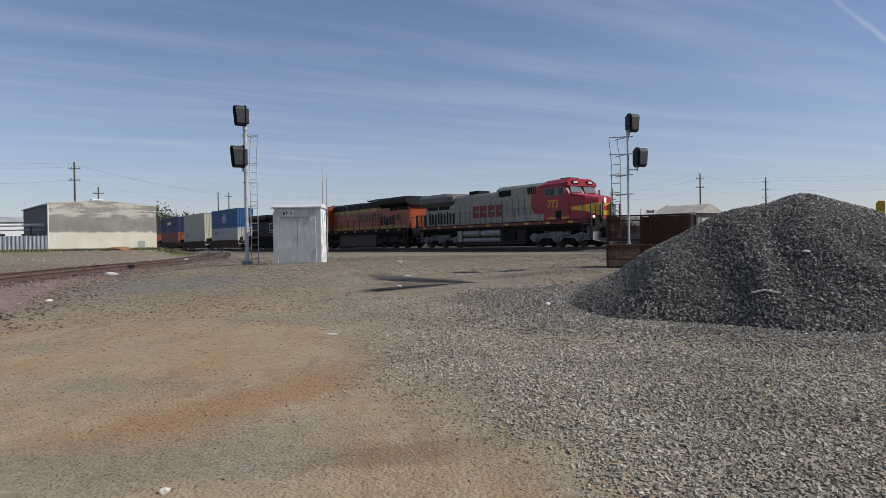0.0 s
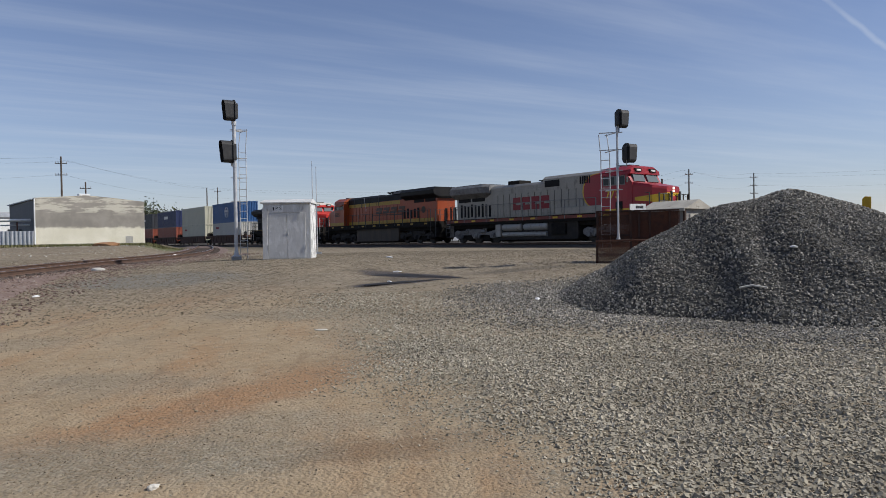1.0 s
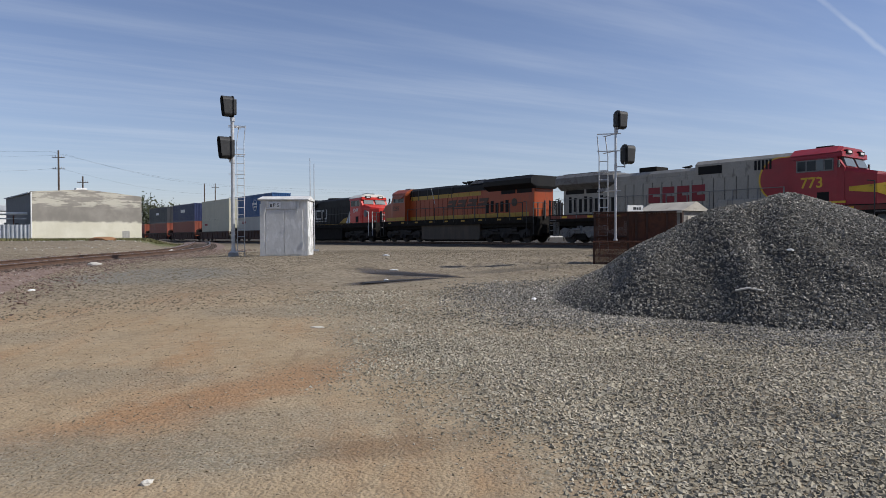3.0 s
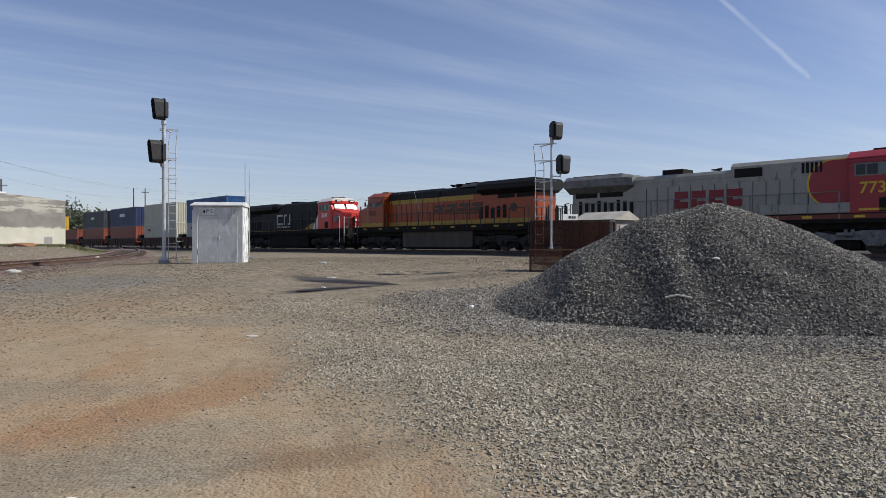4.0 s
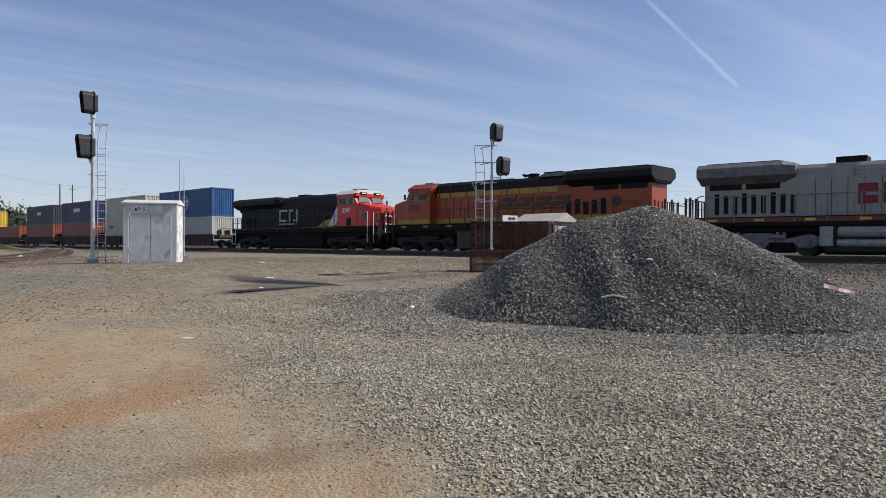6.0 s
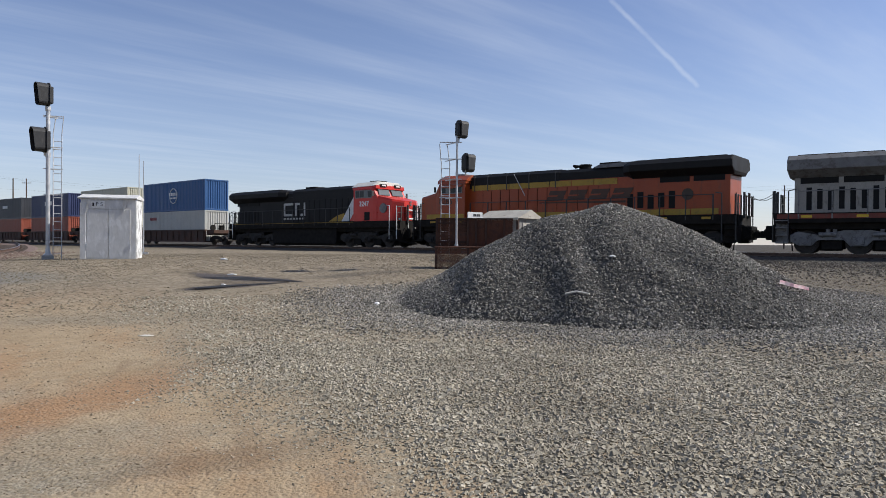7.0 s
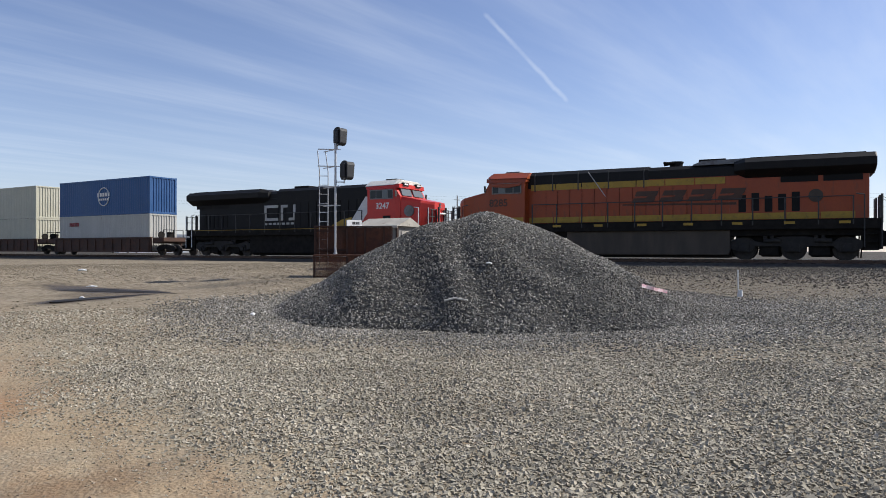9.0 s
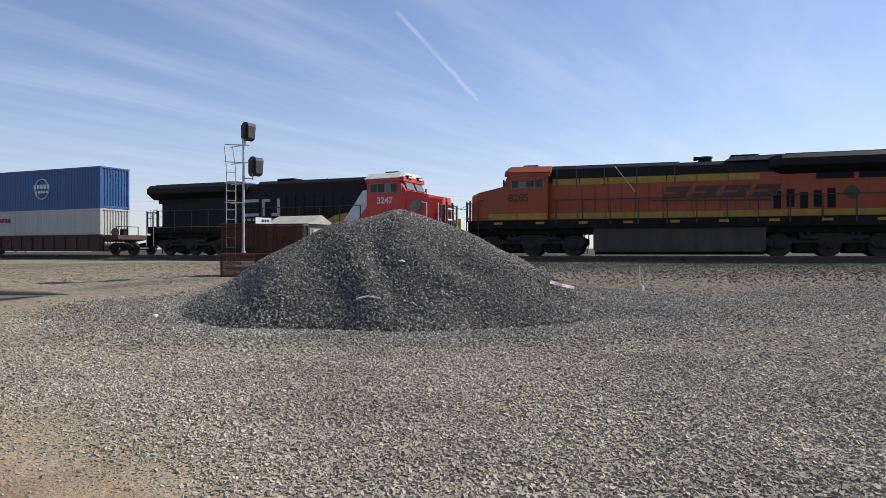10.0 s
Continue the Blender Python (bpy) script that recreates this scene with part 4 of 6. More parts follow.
        box(bm, e * 10.9, e * 11.14, -0.2, 0.2, 0.72, 1.06, 0.05)
        part("coupler", bm, GRIME, t)
        for s in (-1, 1):
            st = part("steps", box(B(), e * 9.75, e * 10.3, s * 1.12, s * 1.18, 0.45, 1.8, 0.01), S["steps"], t)
            for z in (0.48, 0.82, 1.16, 1.5):
                part("tread", box(B(), e * 9.75, e * 10.28, s * 1.18, s * 1.5, z, z + 0.04), S["steps"], st)
            bm = B()
            for x, y in ((10.38, 1.45), (9.72, 1.5)):
                rod(bm, (e * x, s * y, 0.6), (e * x, s * y, 2.9), 0.028)
            rod(bm, (e * 9.72, s * 1.5, 2.9), (e * 9.4, s * 1.5, 2.95), 0.025)
            part("grab_rail", bm, S["grab"], t)
            bm = B()
            for y in (0.45, 0.95, 1.4):
                box(bm, e * 10.30, e * 10.36, s * y - 0.03, s * y + 0.03, 1.86, 2.85)
            rod(bm, (e * 10.33, s * 0.45, 2.82), (e * 10.33, s * 1.4, 2.82), 0.022)
            rod(bm, (e * 10.33, s * 0.45, 2.4), (e * 10.33, s * 1.4, 2.4), 0.02)
            part("end_railing", bm, RAILING, t)
        # draft gear, stanchions with hanging chains, hoses
        part("draft_gear", box(B(), e * 10.36, e * 10.85, -0.55, 0.55, 0.62, 1.3, 0.08), GRIME, t)
        for s in (-1, 1):
            post = part("stanchion", box(B(), e * 10.42, e * 10.52, s * 0.42 - 0.05, s * 0.42 + 0.05, 1.7, 2.98, 0.01), RAILING, t)
            chain = B()
            last = None
            for i in range(9):
                f = i / 8
                p = (e * (10.52 + 0.62 * f), s * 0.42, 2.85 - 0.28 * math.sin(f * math.pi / 2))
                if last:
                    rod(chain, last, p, 0.014, 5)
                last = p
            part("safety_chain", chain, RAILING, post)
            part("buffer_step", box(B(), e * 10.3, e * 10.42, s * 0.6, s * 1.45, 0.5, 1.3, 0.02), GRIME, t)
        # hoses between the units
        bm = B()
        for y in (-0.7, -0.35, 0.35, 0.7):
            last = None
            for i in range(7):
                f = i / 6
                p = (e * (10.4 + 0.5 * math.sin(f * math.pi)), y, 1.35 - 0.75 * f)
                if last:
                    rod(bm, last, p, 0.03, 6)
                last = p
        part("air_hose", bm, GRIME, t)
    for s in (-1, 1):
        bm = B()
        xs = np.linspace(-9.3, 5.6, 12)
        for x in xs:
            box(bm, x - 0.03, x + 0.03, s * 1.47, s * 1.51, 1.6, 2.88)
        rod(bm, (xs[0], s * 1.49, 2.86), (xs[-1], s * 1.49, 2.86), 0.022, 6)
        part("side_railing", bm, S["rail"], t)
    # flat black panel that paints the shade of a recess
    part("painted_recess", side_panel(B(), 7.2, 7.75, 1.9, 2.5, 1.5, -1), HOLE, t)
    S["dress"](t, W)
    return t


def door_mesh(mat):
    bm = B()
    box(bm, -0.30, 0.30, -0.012, 0.012, -0.66, 0.95)
    box(bm, 0.2, 0.24, -0.03, 0.03, 0.1, 0.25)
    return mesh_of("hood_door", bm, mat)


def blocks(parent, x0, x1, z0, z1, y, side, mat, count, lean=0.0, name="emblem_block"):
    """A maker's mark as plain upright blocks."""
    w = (x1 - x0) / count
    for i in range(count):
        a, b = x0 + i * w, x0 + (i + 0.8) * w
        for p, q in ((0.0, 0.4), (0.56, 1.0)):
            bm = B()
            za, zb = z0 + (z1 - z0) * p, z0 + (z1 - z0) * q
            prism(bm, [(a + lean * p, za), (b + lean * p, za), (b + lean * q, zb), (a + lean * q, zb)], side * (y - 0.01), side * (y + 0.012))
            part(name, bm, mat, parent)
        prism_bm = prism(B(), [(a, z0 + 0.35 * (z1 - z0)), (a + w * 0.3, z0 + 0.35 * (z1 - z0)), (a + w * 0.3 + lean * 0.6, z0 + 0.6 * (z1 - z0)), (a + lean * 0.6, z0 + 0.6 * (z1 - z0))], side * (y - 0.01), side * (y + 0.011))
        part(name, prism_bm, mat, parent)


def number(parent, text, size, x, z, y, mat):
    data = lettering(text, size, mat, "road_number", bold=0.012)
    part("road_number", data, None, parent, "", pose(x, -y, z))
    part("road_number", data, None, parent, "", pose(x, y, z, 0, 0, 180))


def half_disc(bm, cx, cz, r, y, side, x1, thick):
    pts = [(cx - r * math.sin(a), cz + r * math.cos(a)) for a in np.linspace(0, math.pi, 22)]
    out = [(x1, cz + r)] + pts + [(x1, cz - r)]
    return prism(bm, out, side * (y - 0.01), side * (y + thick))


def dress_silver(t, W):
    for s in (-1, 1):
        part("red_field_edge", half_disc(B(), 5.15, 3.3, 1.12, W + 0.03, s, 6.0, 0.008), YELLOW, t)
        part("red_field", half_disc(B(), 5.2, 3.3, 1.07, W + 0.03, s, 6.0, 0.016), RED, t)
        blocks(t, -2.75, 1.15, 2.38, 3.3, W + 0.03, s, LOGO_RED, 4)
        part("side_vent", side_panel(B(), 0.55, 1.95, 3.85, 4.3, W + 0.035, s), HOLE, t)
        for i in range(5):
            part("vent_slot", side_panel(B(), 3.8 + i * 0.2, 3.92 + i * 0.2, 3.85, 4.35, W + 0.035, s), HOLE, t)
        part("skirt_locker", box(B(), 2.0, 6.4, s * 1.0, s * 1.49, 1.87, 2.35, 0.04), SILVER, t)
        part("cab_stripe", box(B(), 6.4, 8.5, s * 1.503, s * 1.512, 1.95, 2.05), YELLOW, t)
    number(t, "773", 0.72, 6.95, 2.95, 1.505, YELLOW)


def dress_orange(t, W):
    for s in (-1, 1):
        blocks(t, *((-4.7, 0.7) if s > 0 else (-4.7, 0.7)), 2.85, 3.42, W + 0.03, s, LOGO_DARK, 4, 0.25 * (1 if s < 0 else -1))
        part("swoosh", prism(B(), [(-4.5, 2.62), (0.9, 2.72), (0.9, 2.78), (-4.5, 2.74)], s * (W + 0.02), s * (W + 0.042)), LOGO_DARK, t)
        part("round_emblem", rod(B(), (-7.85, s * W, 2.95), (-7.85, s * (W + 0.03), 2.95), 0.3, 20), BROWN_TANK, t)
        for x in (-0.2, 1.6, 3.2, 4.6, 5.6):
            part("roof_bracket", box(B(), x, x + 0.06, s * W, s * (W + 0.05), 3.6, 4.55), RAILING, t)
        part("handrail_stay", rod(B(), (2.7, s * (W + 0.02), 4.55), (1.7, s * 1.3, 3.2), 0.022, 6), GALV_PAINT, t)
        part("cab_awning", prism(B(), [(6.15, 4.05), (8.0, 4.05), (7.9, 3.9), (7.0, 3.82), (6.3, 3.92)], s * 1.52, s * 1.6, 0.01), ORANGE, t)
    part("roof_hatch", loft(B(), [ring_at(-6.0, [(0.9, 4.6), (0.85, 4.86)]), ring_at(-2.9, [(0.9, 4.6), (0.85, 4.80)]), ring_at(-2.5, [(0.85, 4.6), (0.8, 4.66)])]), SILVER_ROOF, t)
    bm = B()
    rod(bm, (-1.6, 0, 4.6), (-1.6, 0, 4.86), 0.32, 16)
    rod(bm, (-1.6, 0, 4.86), (-1.6, 0, 4.93), 0.36, 16)
    part("exhaust_stack", bm, GRIME, t)
    number(t, "8285", 0.55, 7.55, 3.0, 1.505, LOGO_DARK)


def dress_black(t, W):
    for s in (-1, 1):
        part("white_wedge", prism(B(), [(4.1, 1.9), (5.6, 1.9), (6.02, 3.3), (6.02, 3.75), (5.5, 3.75)], s * W, s * (W + 0.035)), WHITE, t)
        part("red_wedge", prism(B(), [(5.0, 1.9), (6.04, 1.9), (6.04, 3.2)], s * W, s * (W + 0.04)), BRIGHT_RED, t)
        part("gold_wedge", prism(B(), [(2.6, 1.9), (4.7, 1.9), (4.4, 2.5), (3.6, 2.35)], s * W, s * (W + 0.03)), DULL_YELLOW, t)
        x0, x1, z0, z1 = -3.05, -0.25, 2.4, 3.45
        for a, b, c, d in ((x0, x0 + 0.2, z0, z1), (x0 + 0.2, x0 + 1.25, z1 - 0.18, z1), (x0 + 0.2, x0 + 1.25, z0, z0 + 0.18),
                           (x0 + 1.5, x0 + 1.7, z0, z1), (x0 + 1.7, x0 + 2.1, z1 - 0.18, z1), (x1 - 0.6, x1 - 0.2, z0, z0 + 0.18), (x1 - 0.2, x1, z0, z1)):
            part("emblem_block", side_panel(B(), a, b, c, d, W + 0.03, s), GREY_MARK, t)
        for i in range(7):
            part("emblem_block", side_panel(B(), x0 + i * 0.4, x0 + i * 0.4 + 0.26, 2.12, 2.26, W + 0.03, s), GREY_MARK, t)
        part("sill_line", box(B(), -9.5, 6.0, s * 1.503, s * 1.511, 1.79, 1.815), DULL_YELLOW, t)
        part("round_emblem", rod(B(), (9.0, s * 1.3, 2.75), (9.0, s * 1.43, 2.75), 0.34, 20), GREY_TRUCK, t)
    bm = B()
    for y in (-0.35, 0.35):
        rod(bm, (10.45, y, 0.9), (10.45, y, 2.6), 0.03)
    for z in (2.0, 2.6):
        rod(bm, (10.45, -0.35, z), (10.45, 0.35, z), 0.06)
    part("nose_emblem", bm, WHITE, t)
    number(t, "3247", 0.5, 7.15, 3.08, 1.505, WHITE)


BASE = dict(hood_back=-9.55, deck=GRIME, sill=GRIME, marks=None, tank=(-4.1, 3.9), tank_mat=GRIME, reservoirs=False, truck=TRUCK_DARK, split=3.9, hood_top=4.3, tall=(0.35, 6.05), tall_top=4.62,
            rad=(-9.8, -5.3), rad_z=(3.85, 4.52), slots=9, slot_row=(-9.05, 0.44, 0.22, 2.0, 3.05), rail=RAILING, bands=(), band_mat=YELLOW, fan=-3.7, lit=False, nose_band=None, emblem=None, screen=GRIME, grab=RAILING, steps=GRIME,
            pilot=GRIME, plough=GRIME, unit=GRIME, window_frame=GREY_TRUCK)
lead_loco = locomotive(dict(BASE, label="grey diesel locomotive with faded red cab and yellow band", hood=SILVER, roof=SILVER, tall_mat=SILVER, rad_mat=SILVER_ROOF, cab=RED, cab_roof=RED, sill=SILL_RED,
                            marks=YELLOW, truck=GREY_TRUCK, tank_mat=TRUCK_DARK, reservoirs=True, door_mesh=door_mesh(SILVER), nose_band=YELLOW, emblem=RED, lit=True, plough=GREY_TRUCK, steps=GREY_TRUCK,
                            dress=dress_silver, rail=GREY_TRUCK, window_frame=GREY_TRUCK))
second_loco = locomotive(dict(BASE, label="orange diesel locomotive with black roof and yellow stripes", hood=ORANGE, roof=BLACK, tall_mat=BLACK, rad_mat=BLACK, cab=ORANGE, cab_roof=ORANGE, tank_mat=BROWN_TANK,
                              split=4.02, hood_top=4.62, tall=(-0.4, 6.05), tall_top=4.68, hood_back=-9.95, rad=(-10.2, -4.4), rad_z=(4.22, 4.78), slots=5, slot_row=(-7.2, 0.57, 0.33, 2.25, 3.15), fan=-4.0, marks=DULL_YELLOW, tank=(-4.25, 3.75),
                              bands=((1.9, 2.2, -9.4, 6.0), (3.66, 3.98, -4.0, 5.9), (1.9, 2.2, 6.1, 9.2)), band_mat=DULL_YELLOW, door_mesh=door_mesh(ORANGE), dress=dress_orange, unit=GREY_TRUCK))
third_loco = locomotive(dict(BASE, label="black diesel locomotive with red cab and white wedge stripe", hood=BLACK, roof=BLACK, tall_mat=BLACK, rad_mat=BLACK, cab=BRIGHT_RED, cab_roof=CREAM, split=3.9,
                             hood_top=4.4, tall=(-1.9, 6.05), tall_top=4.55, rad=(-10.3, -2.6), rad_z=(3.98, 4.55), slots=6, fan=-0.7, door_mesh=door_mesh(BLACK), dress=dress_black, grab=WHITE))


def paint(name, c, rust=(0.16, 0.07, 0.04), at=0.68):
    return material(name, c, [min(v * 1.15 + 0.01, 1) for v in c], 1.2, 0.5, bump=0.05, grain=30, dirt=rust, dirt_at=at, stretch=(1, 1, 0.4))


def corrugated(bm, length, y, z0, z1, pitch=0.28, deep=0.036, axis="x"):
    """A ribbed wall along x at the side y, or along y at the end x."""
    n = max(1, round(length / pitch))
    p = length / n
    pts = []
    for i in range(n):
        a = -length / 2 + i * p
        pts += [(a, 0), (a + 0.3 * p, 0), (a + 0.45 * p, -deep), (a + 0.85 * p, -deep)]
    pts.append((length / 2, 0))
    s = 1 if y > 0 else -1
    put = (lambda u, d, z: (u, y + s * d, z)) if axis == "x" else (lambda u, d, z: (y + s * d, u, z))
    lo = [bm.verts.new(put(u, d, z0)) for u, d in pts]
    hi = [bm.verts.new(put(u, d, z1)) for u, d in pts]
    for i in range(len(pts) - 1):
        bm.faces.new((lo[i], lo[i + 1], hi[i + 1], hi[i]))
    bmesh.ops.recalc_face_normals(bm, faces=bm.faces[:])
    return bm


def container(label, mat, mark=None, end_mat=None):
    """A 40-foot high-cube box, its floor at z = 0."""
    t = thing("shipping_container", label, "shipping container", group="containers on the train")
    L, W, H = 12.19, 2.44, 2.89
    for s in (-1, 1):
        part("side_wall", corrugated(B(), L - 0.3, s * (W / 2 - 0.015), 0.15, H - 0.1, 0.28, 0.022), mat, t)
        part("end_wall", corrugated(B(), W - 0.3, s * (L / 2 - 0.02), 0.15, H - 0.1, 0.24, 0.045, "y"), end_mat or mat, t)
        part("top_rail", box(B(), -L / 2 + 0.1, L / 2 - 0.1, s * W / 2 - s * 0.07, s * W / 2, H - 0.12, H, 0.01), mat, t)
        part("bottom_rail", box(B(), -L / 2 + 0.1, L / 2 - 0.1, s * W / 2 - s * 0.07, s * W / 2, 0, 0.16, 0.01), mat, t)
        part("end_header", box(B(), s * (L / 2 - 0.09), s * L / 2, -W / 2 + 0.12, W / 2 - 0.12, H - 0.12, H, 0.01), mat, t)
        part("end_sill", box(B(), s * (L / 2 - 0.09), s * L / 2, -W / 2 + 0.12, W / 2 - 0.12, 0, 0.16, 0.01), mat, t)
        for k in (-1, 1):
            bm = B()
            box(bm, s * (L / 2 - 0.15), s * (L / 2 + 0.004), k * (W / 2 - 0.15), k * (W / 2 + 0.004), 0, H, 0.01)
            for z in (0, H - 0.118):
                box(bm, s * (L / 2 - 0.17), s * (L / 2 + 0.012), k * (W / 2 - 0.16), k * (W / 2 + 0.012), z - 0.003, z + 0.121)
            part("corner_post", bm, mat, t)
    part("roof", box(B(), -L / 2 + 0.1, L / 2 - 0.1, -W / 2 + 0.07, W / 2 - 0.07, H - 0.05, H - 0.01), mat, t)
    part("floor", box(B(), -L / 2 + 0.1, L / 2 - 0.1, -W / 2 + 0.07, W / 2 - 0.07, 0.06, 0.14), GRIME, t)
    if mark == "globe":
        for s in (-1, 1):
            bm = B()
            for i in range(24):
                a, b = i * math.pi / 12, (i + 0.72) * math.pi / 12
                rod(bm, (0.2 + 0.72 * math.cos(a), s * 1.235, 1.5 + 0.72 * math.sin(a)), (0.2 + 0.72 * math.cos(b), s * 1.235, 1.5 + 0.72 * math.sin(b)), 0.045, 6)
            part("round_emblem", bm, WHITE, t)
            for z0, z1, w in ((1.52, 1.82, 0.85), (1.2, 1.36, 0.7)):
                for i in range(5):
                    x = 0.2 - w + i * w * 0.41
                    part("emblem_block", box(B(), x, x + w * 0.3, s * 1.232, s * 1.242, z0, z1), WHITE, t)
    elif mark:
        for s in (-1, 1):
            for i in range(4):
                part("emblem_block", box(B(), mark[0] + i * mark[3], mark[0] + (i + 0.8) * mark[3], s * 1.215, s * 1.238, mark[1], mark[2]), mark[4], t)
    return t


WELL = material("brown_well_car", (0.06, 0.031, 0.021), (0.105, 0.052, 0.034), 1.8, 0.75, bump=0.12, dirt=(0.04, 0.03, 0.025), dirt_at=0.58)


def well_car():
    """One unit of an articulated well car."""
    t = thing("well_car", "rusty brown railway well car with ribbed sides", "railway wagon", group="wagons of the train")
    for s in (-1, 1):
        side = part("side_sill", box(B(), -6.55, 6.55, s * 1.30, s * 1.42, 0.32, 1.30, 0.02), WELL, t)
        for i in range(12):
            x = -6.3 + i * 1.145
            part("rib", box(B(), x - 0.05, x + 0.05, s * 1.42, s * 1.5, 0.36, 1.24), WELL, side)
        part("top_chord", box(B(), -6.6, 6.6, s * 1.28, s * 1.5, 1.302, 1.40, 0.01), WELL, side)
        part("bottom_chord", box(B(), -6.5, 6.5, s * 1.28, s * 1.5, 0.24, 0.318, 0.01), WELL, side)
    part("well_floor", box(B(), -6.3, 6.3, -1.28, 1.28, 0.24, 0.31), WELL, t)
    for e in (-1, 1):
        part("end_platform", prism(B(), [(e * 6.5, 0.9), (e * 6.5, 1.36), (e * 7.8, 1.36), (e * 7.8, 1.05), (e * 7.2, 0.95)], -1.25, 1.25, 0.02), WELL, t)
        bm = B()
        for y in (-0.9, 0.0, 0.9):
            rod(bm, (e * 7.3, y, 1.36), (e * 7.3, y, 1.95), 0.03)
        rod(bm, (e * 7.3, -0.9, 1.95), (e * 7.3, 0.9, 1.95), 0.025)
        box(bm, e * 6.9, e * 7.1, -0.3, 0.25, 1.36, 1.8, 0.03)
        rod(bm, (e * 7.32, -1.1, 1.55), (e * 7.38, -1.1, 1.55), 0.28, 18)
        part("brake_gear", bm, GRIME, t)
    for s in (-1, 1):
        bm = B()
        prism(bm, [(6.7, 0.5), (6.9, 0.68), (7.5, 0.78), (7.85, 0.85), (8.2, 0.78), (8.8, 0.68), (9.0, 0.5), (8.8, 0.3), (8.5, 0.32), (8.2, 0.5), (7.5, 0.5), (7.2, 0.32), (6.9, 0.3)], s * 0.92, s * 1.08, 0.015)
        part("truck_frame", bm, GRIME, t)
    for x in (6.97, 8.73):
        axle(t, x, CAR_WHEEL, 0.42)
    return t


BLUE = paint("blue_container", (0.016, 0.075, 0.205), at=0.75)
PALE = paint("pale_grey_container", (0.40, 0.395, 0.36), at=0.72)
OFF_WHITE = paint("off_white_container", (0.44, 0.425, 0.33), at=0.7)
NAVY = paint("navy_container", (0.018, 0.028, 0.085), at=0.72)
RUST_RED = paint("brown_red_container", (0.23, 0.055, 0.03), at=0.7)
CHARCOAL = paint("charcoal_container", (0.035, 0.038, 0.045), at=0.72)
GOLD = paint("yellow_container", (0.58, 0.36, 0.04), at=0.72)
LOADS = [((BLUE, "bright blue ribbed shipping container with white round emblem", "globe"), (PALE, "pale grey ribbed shipping container with small red mark", (-4.6, 2.05, 2.35, 0.35, LOGO_RED))),
         ((OFF_WHITE, "off-white ribbed shipping container stacked on top", None), (OFF_WHITE, "off-white ribbed shipping container in the well", (-4.6, 2.0, 2.3, 0.3, LOGO_RED))),
         ((NAVY, "dark navy ribbed shipping container with white mark", (-1.4, 1.5, 2.0, 0.6, WHITE)), (RUST_RED, "brown-red ribbed shipping container in the well", None)),
         ((CHARCOAL, "charcoal ribbed shipping container with white mark", (-1.2, 1.5, 1.9, 0.5, WHITE)), (RUST_RED, "brown-red ribbed shipping container under a charcoal one", None)),
         (None, (RUST_RED, "brown-red ribbed shipping container riding alone in its well", None)),
         ((GOLD, "yellow ribbed shipping container stacked on top", None), (RUST_RED, "brown-red ribbed shipping container under a yellow one", None)),
         ((RUST_RED, "brown-red ribbed shipping container stacked on top", None), (NAVY, "navy ribbed shipping container in the well", None))]
WAGONS = []
first_well = well_car()
for i, (upper, lower) in enumerate(LOADS):
    if i:
        car = copy_thing(first_well, pose(0, 0, 0))
        ROLLING += [(o, round(o.matrix_basis.translation.x, 2), 0.42) for o in car.children if o.name.startswith("wheelset")]
    else:
        car = first_well
    WAGONS.append((car, container(lower[1], lower[0], lower[2]), container(upper[1], upper[0], upper[2]) if upper else None))


# ---- fixed things round the yard ----
def at(az, r):
    """A place by its bearing, in degrees to the left of +y, and its distance from the origin."""
    return -math.sin(radians(az)) * r, math.cos(radians(az)) * r


def lie(x, y):
    return float(land(x, y))


ALU = material("dull_aluminium_paint", (0.55, 0.545, 0.525), (0.61, 0.605, 0.585), 1.6, 0.6, 0.05, bump=0.04, grain=9, dirt=(0.68, 0.675, 0.66), dirt_at=0.56, stretch=(1, 1, 0.4))
PEELED = material("peeling_white_paint", (0.30, 0.295, 0.285), (0.40, 0.395, 0.385), 1.8, 0.6, 0.05, bump=0.05, grain=9, dirt=(0.80, 0.80, 0.78), dirt_at=0.47, stretch=(1, 1, 0.5))
GALV = material("galvanised_steel", (0.42, 0.43, 0.44), (0.56, 0.56, 0.56), 5.0, 0.5, 0.45, bump=0.05)
SIGNAL_BLACK = material("signal_black", (0.016, 0.016, 0.017), (0.03, 0.03, 0.031), 4.0, 0.6, bump=0.05, dirt=(0.05, 0.048, 0.045), dirt_at=0.62)
CONCRETE = material("concrete_base", (0.30, 0.29, 0.27), (0.40, 0.39, 0.36), 5.0, 0.9, bump=0.3)
RUST = material("rusty_plate", (0.085, 0.038, 0.024), (0.145, 0.062, 0.037), 2.2, 0.9, 0.1, bump=0.25, grain=30, dirt=(0.07, 0.035, 0.025), dirt_at=0.55)
DARK_RUST = material("dark_rusty_bar", (0.04, 0.022, 0.016), (0.075, 0.036, 0.024), 3.0, 0.9, bump=0.2)
ROOF_TAN = material("weathered_tan_roof", (0.36, 0.33, 0.28), (0.46, 0.43, 0.37), 2.0, 0.85, bump=0.2, dirt=(0.2, 0.18, 0.15), dirt_at=0.62)
HUT_GREY = material("grey_hut_paint", (0.20, 0.19, 0.18), (0.27, 0.26, 0.24), 2.0, 0.8, bump=0.1, dirt=(0.12, 0.10, 0.09), dirt_at=0.6)
POLE_WOOD = material("pole_timber", (0.07, 0.052, 0.04), (0.13, 0.10, 0.08), 3.0, 0.9, bump=0.3, stretch=(6, 6, 1))
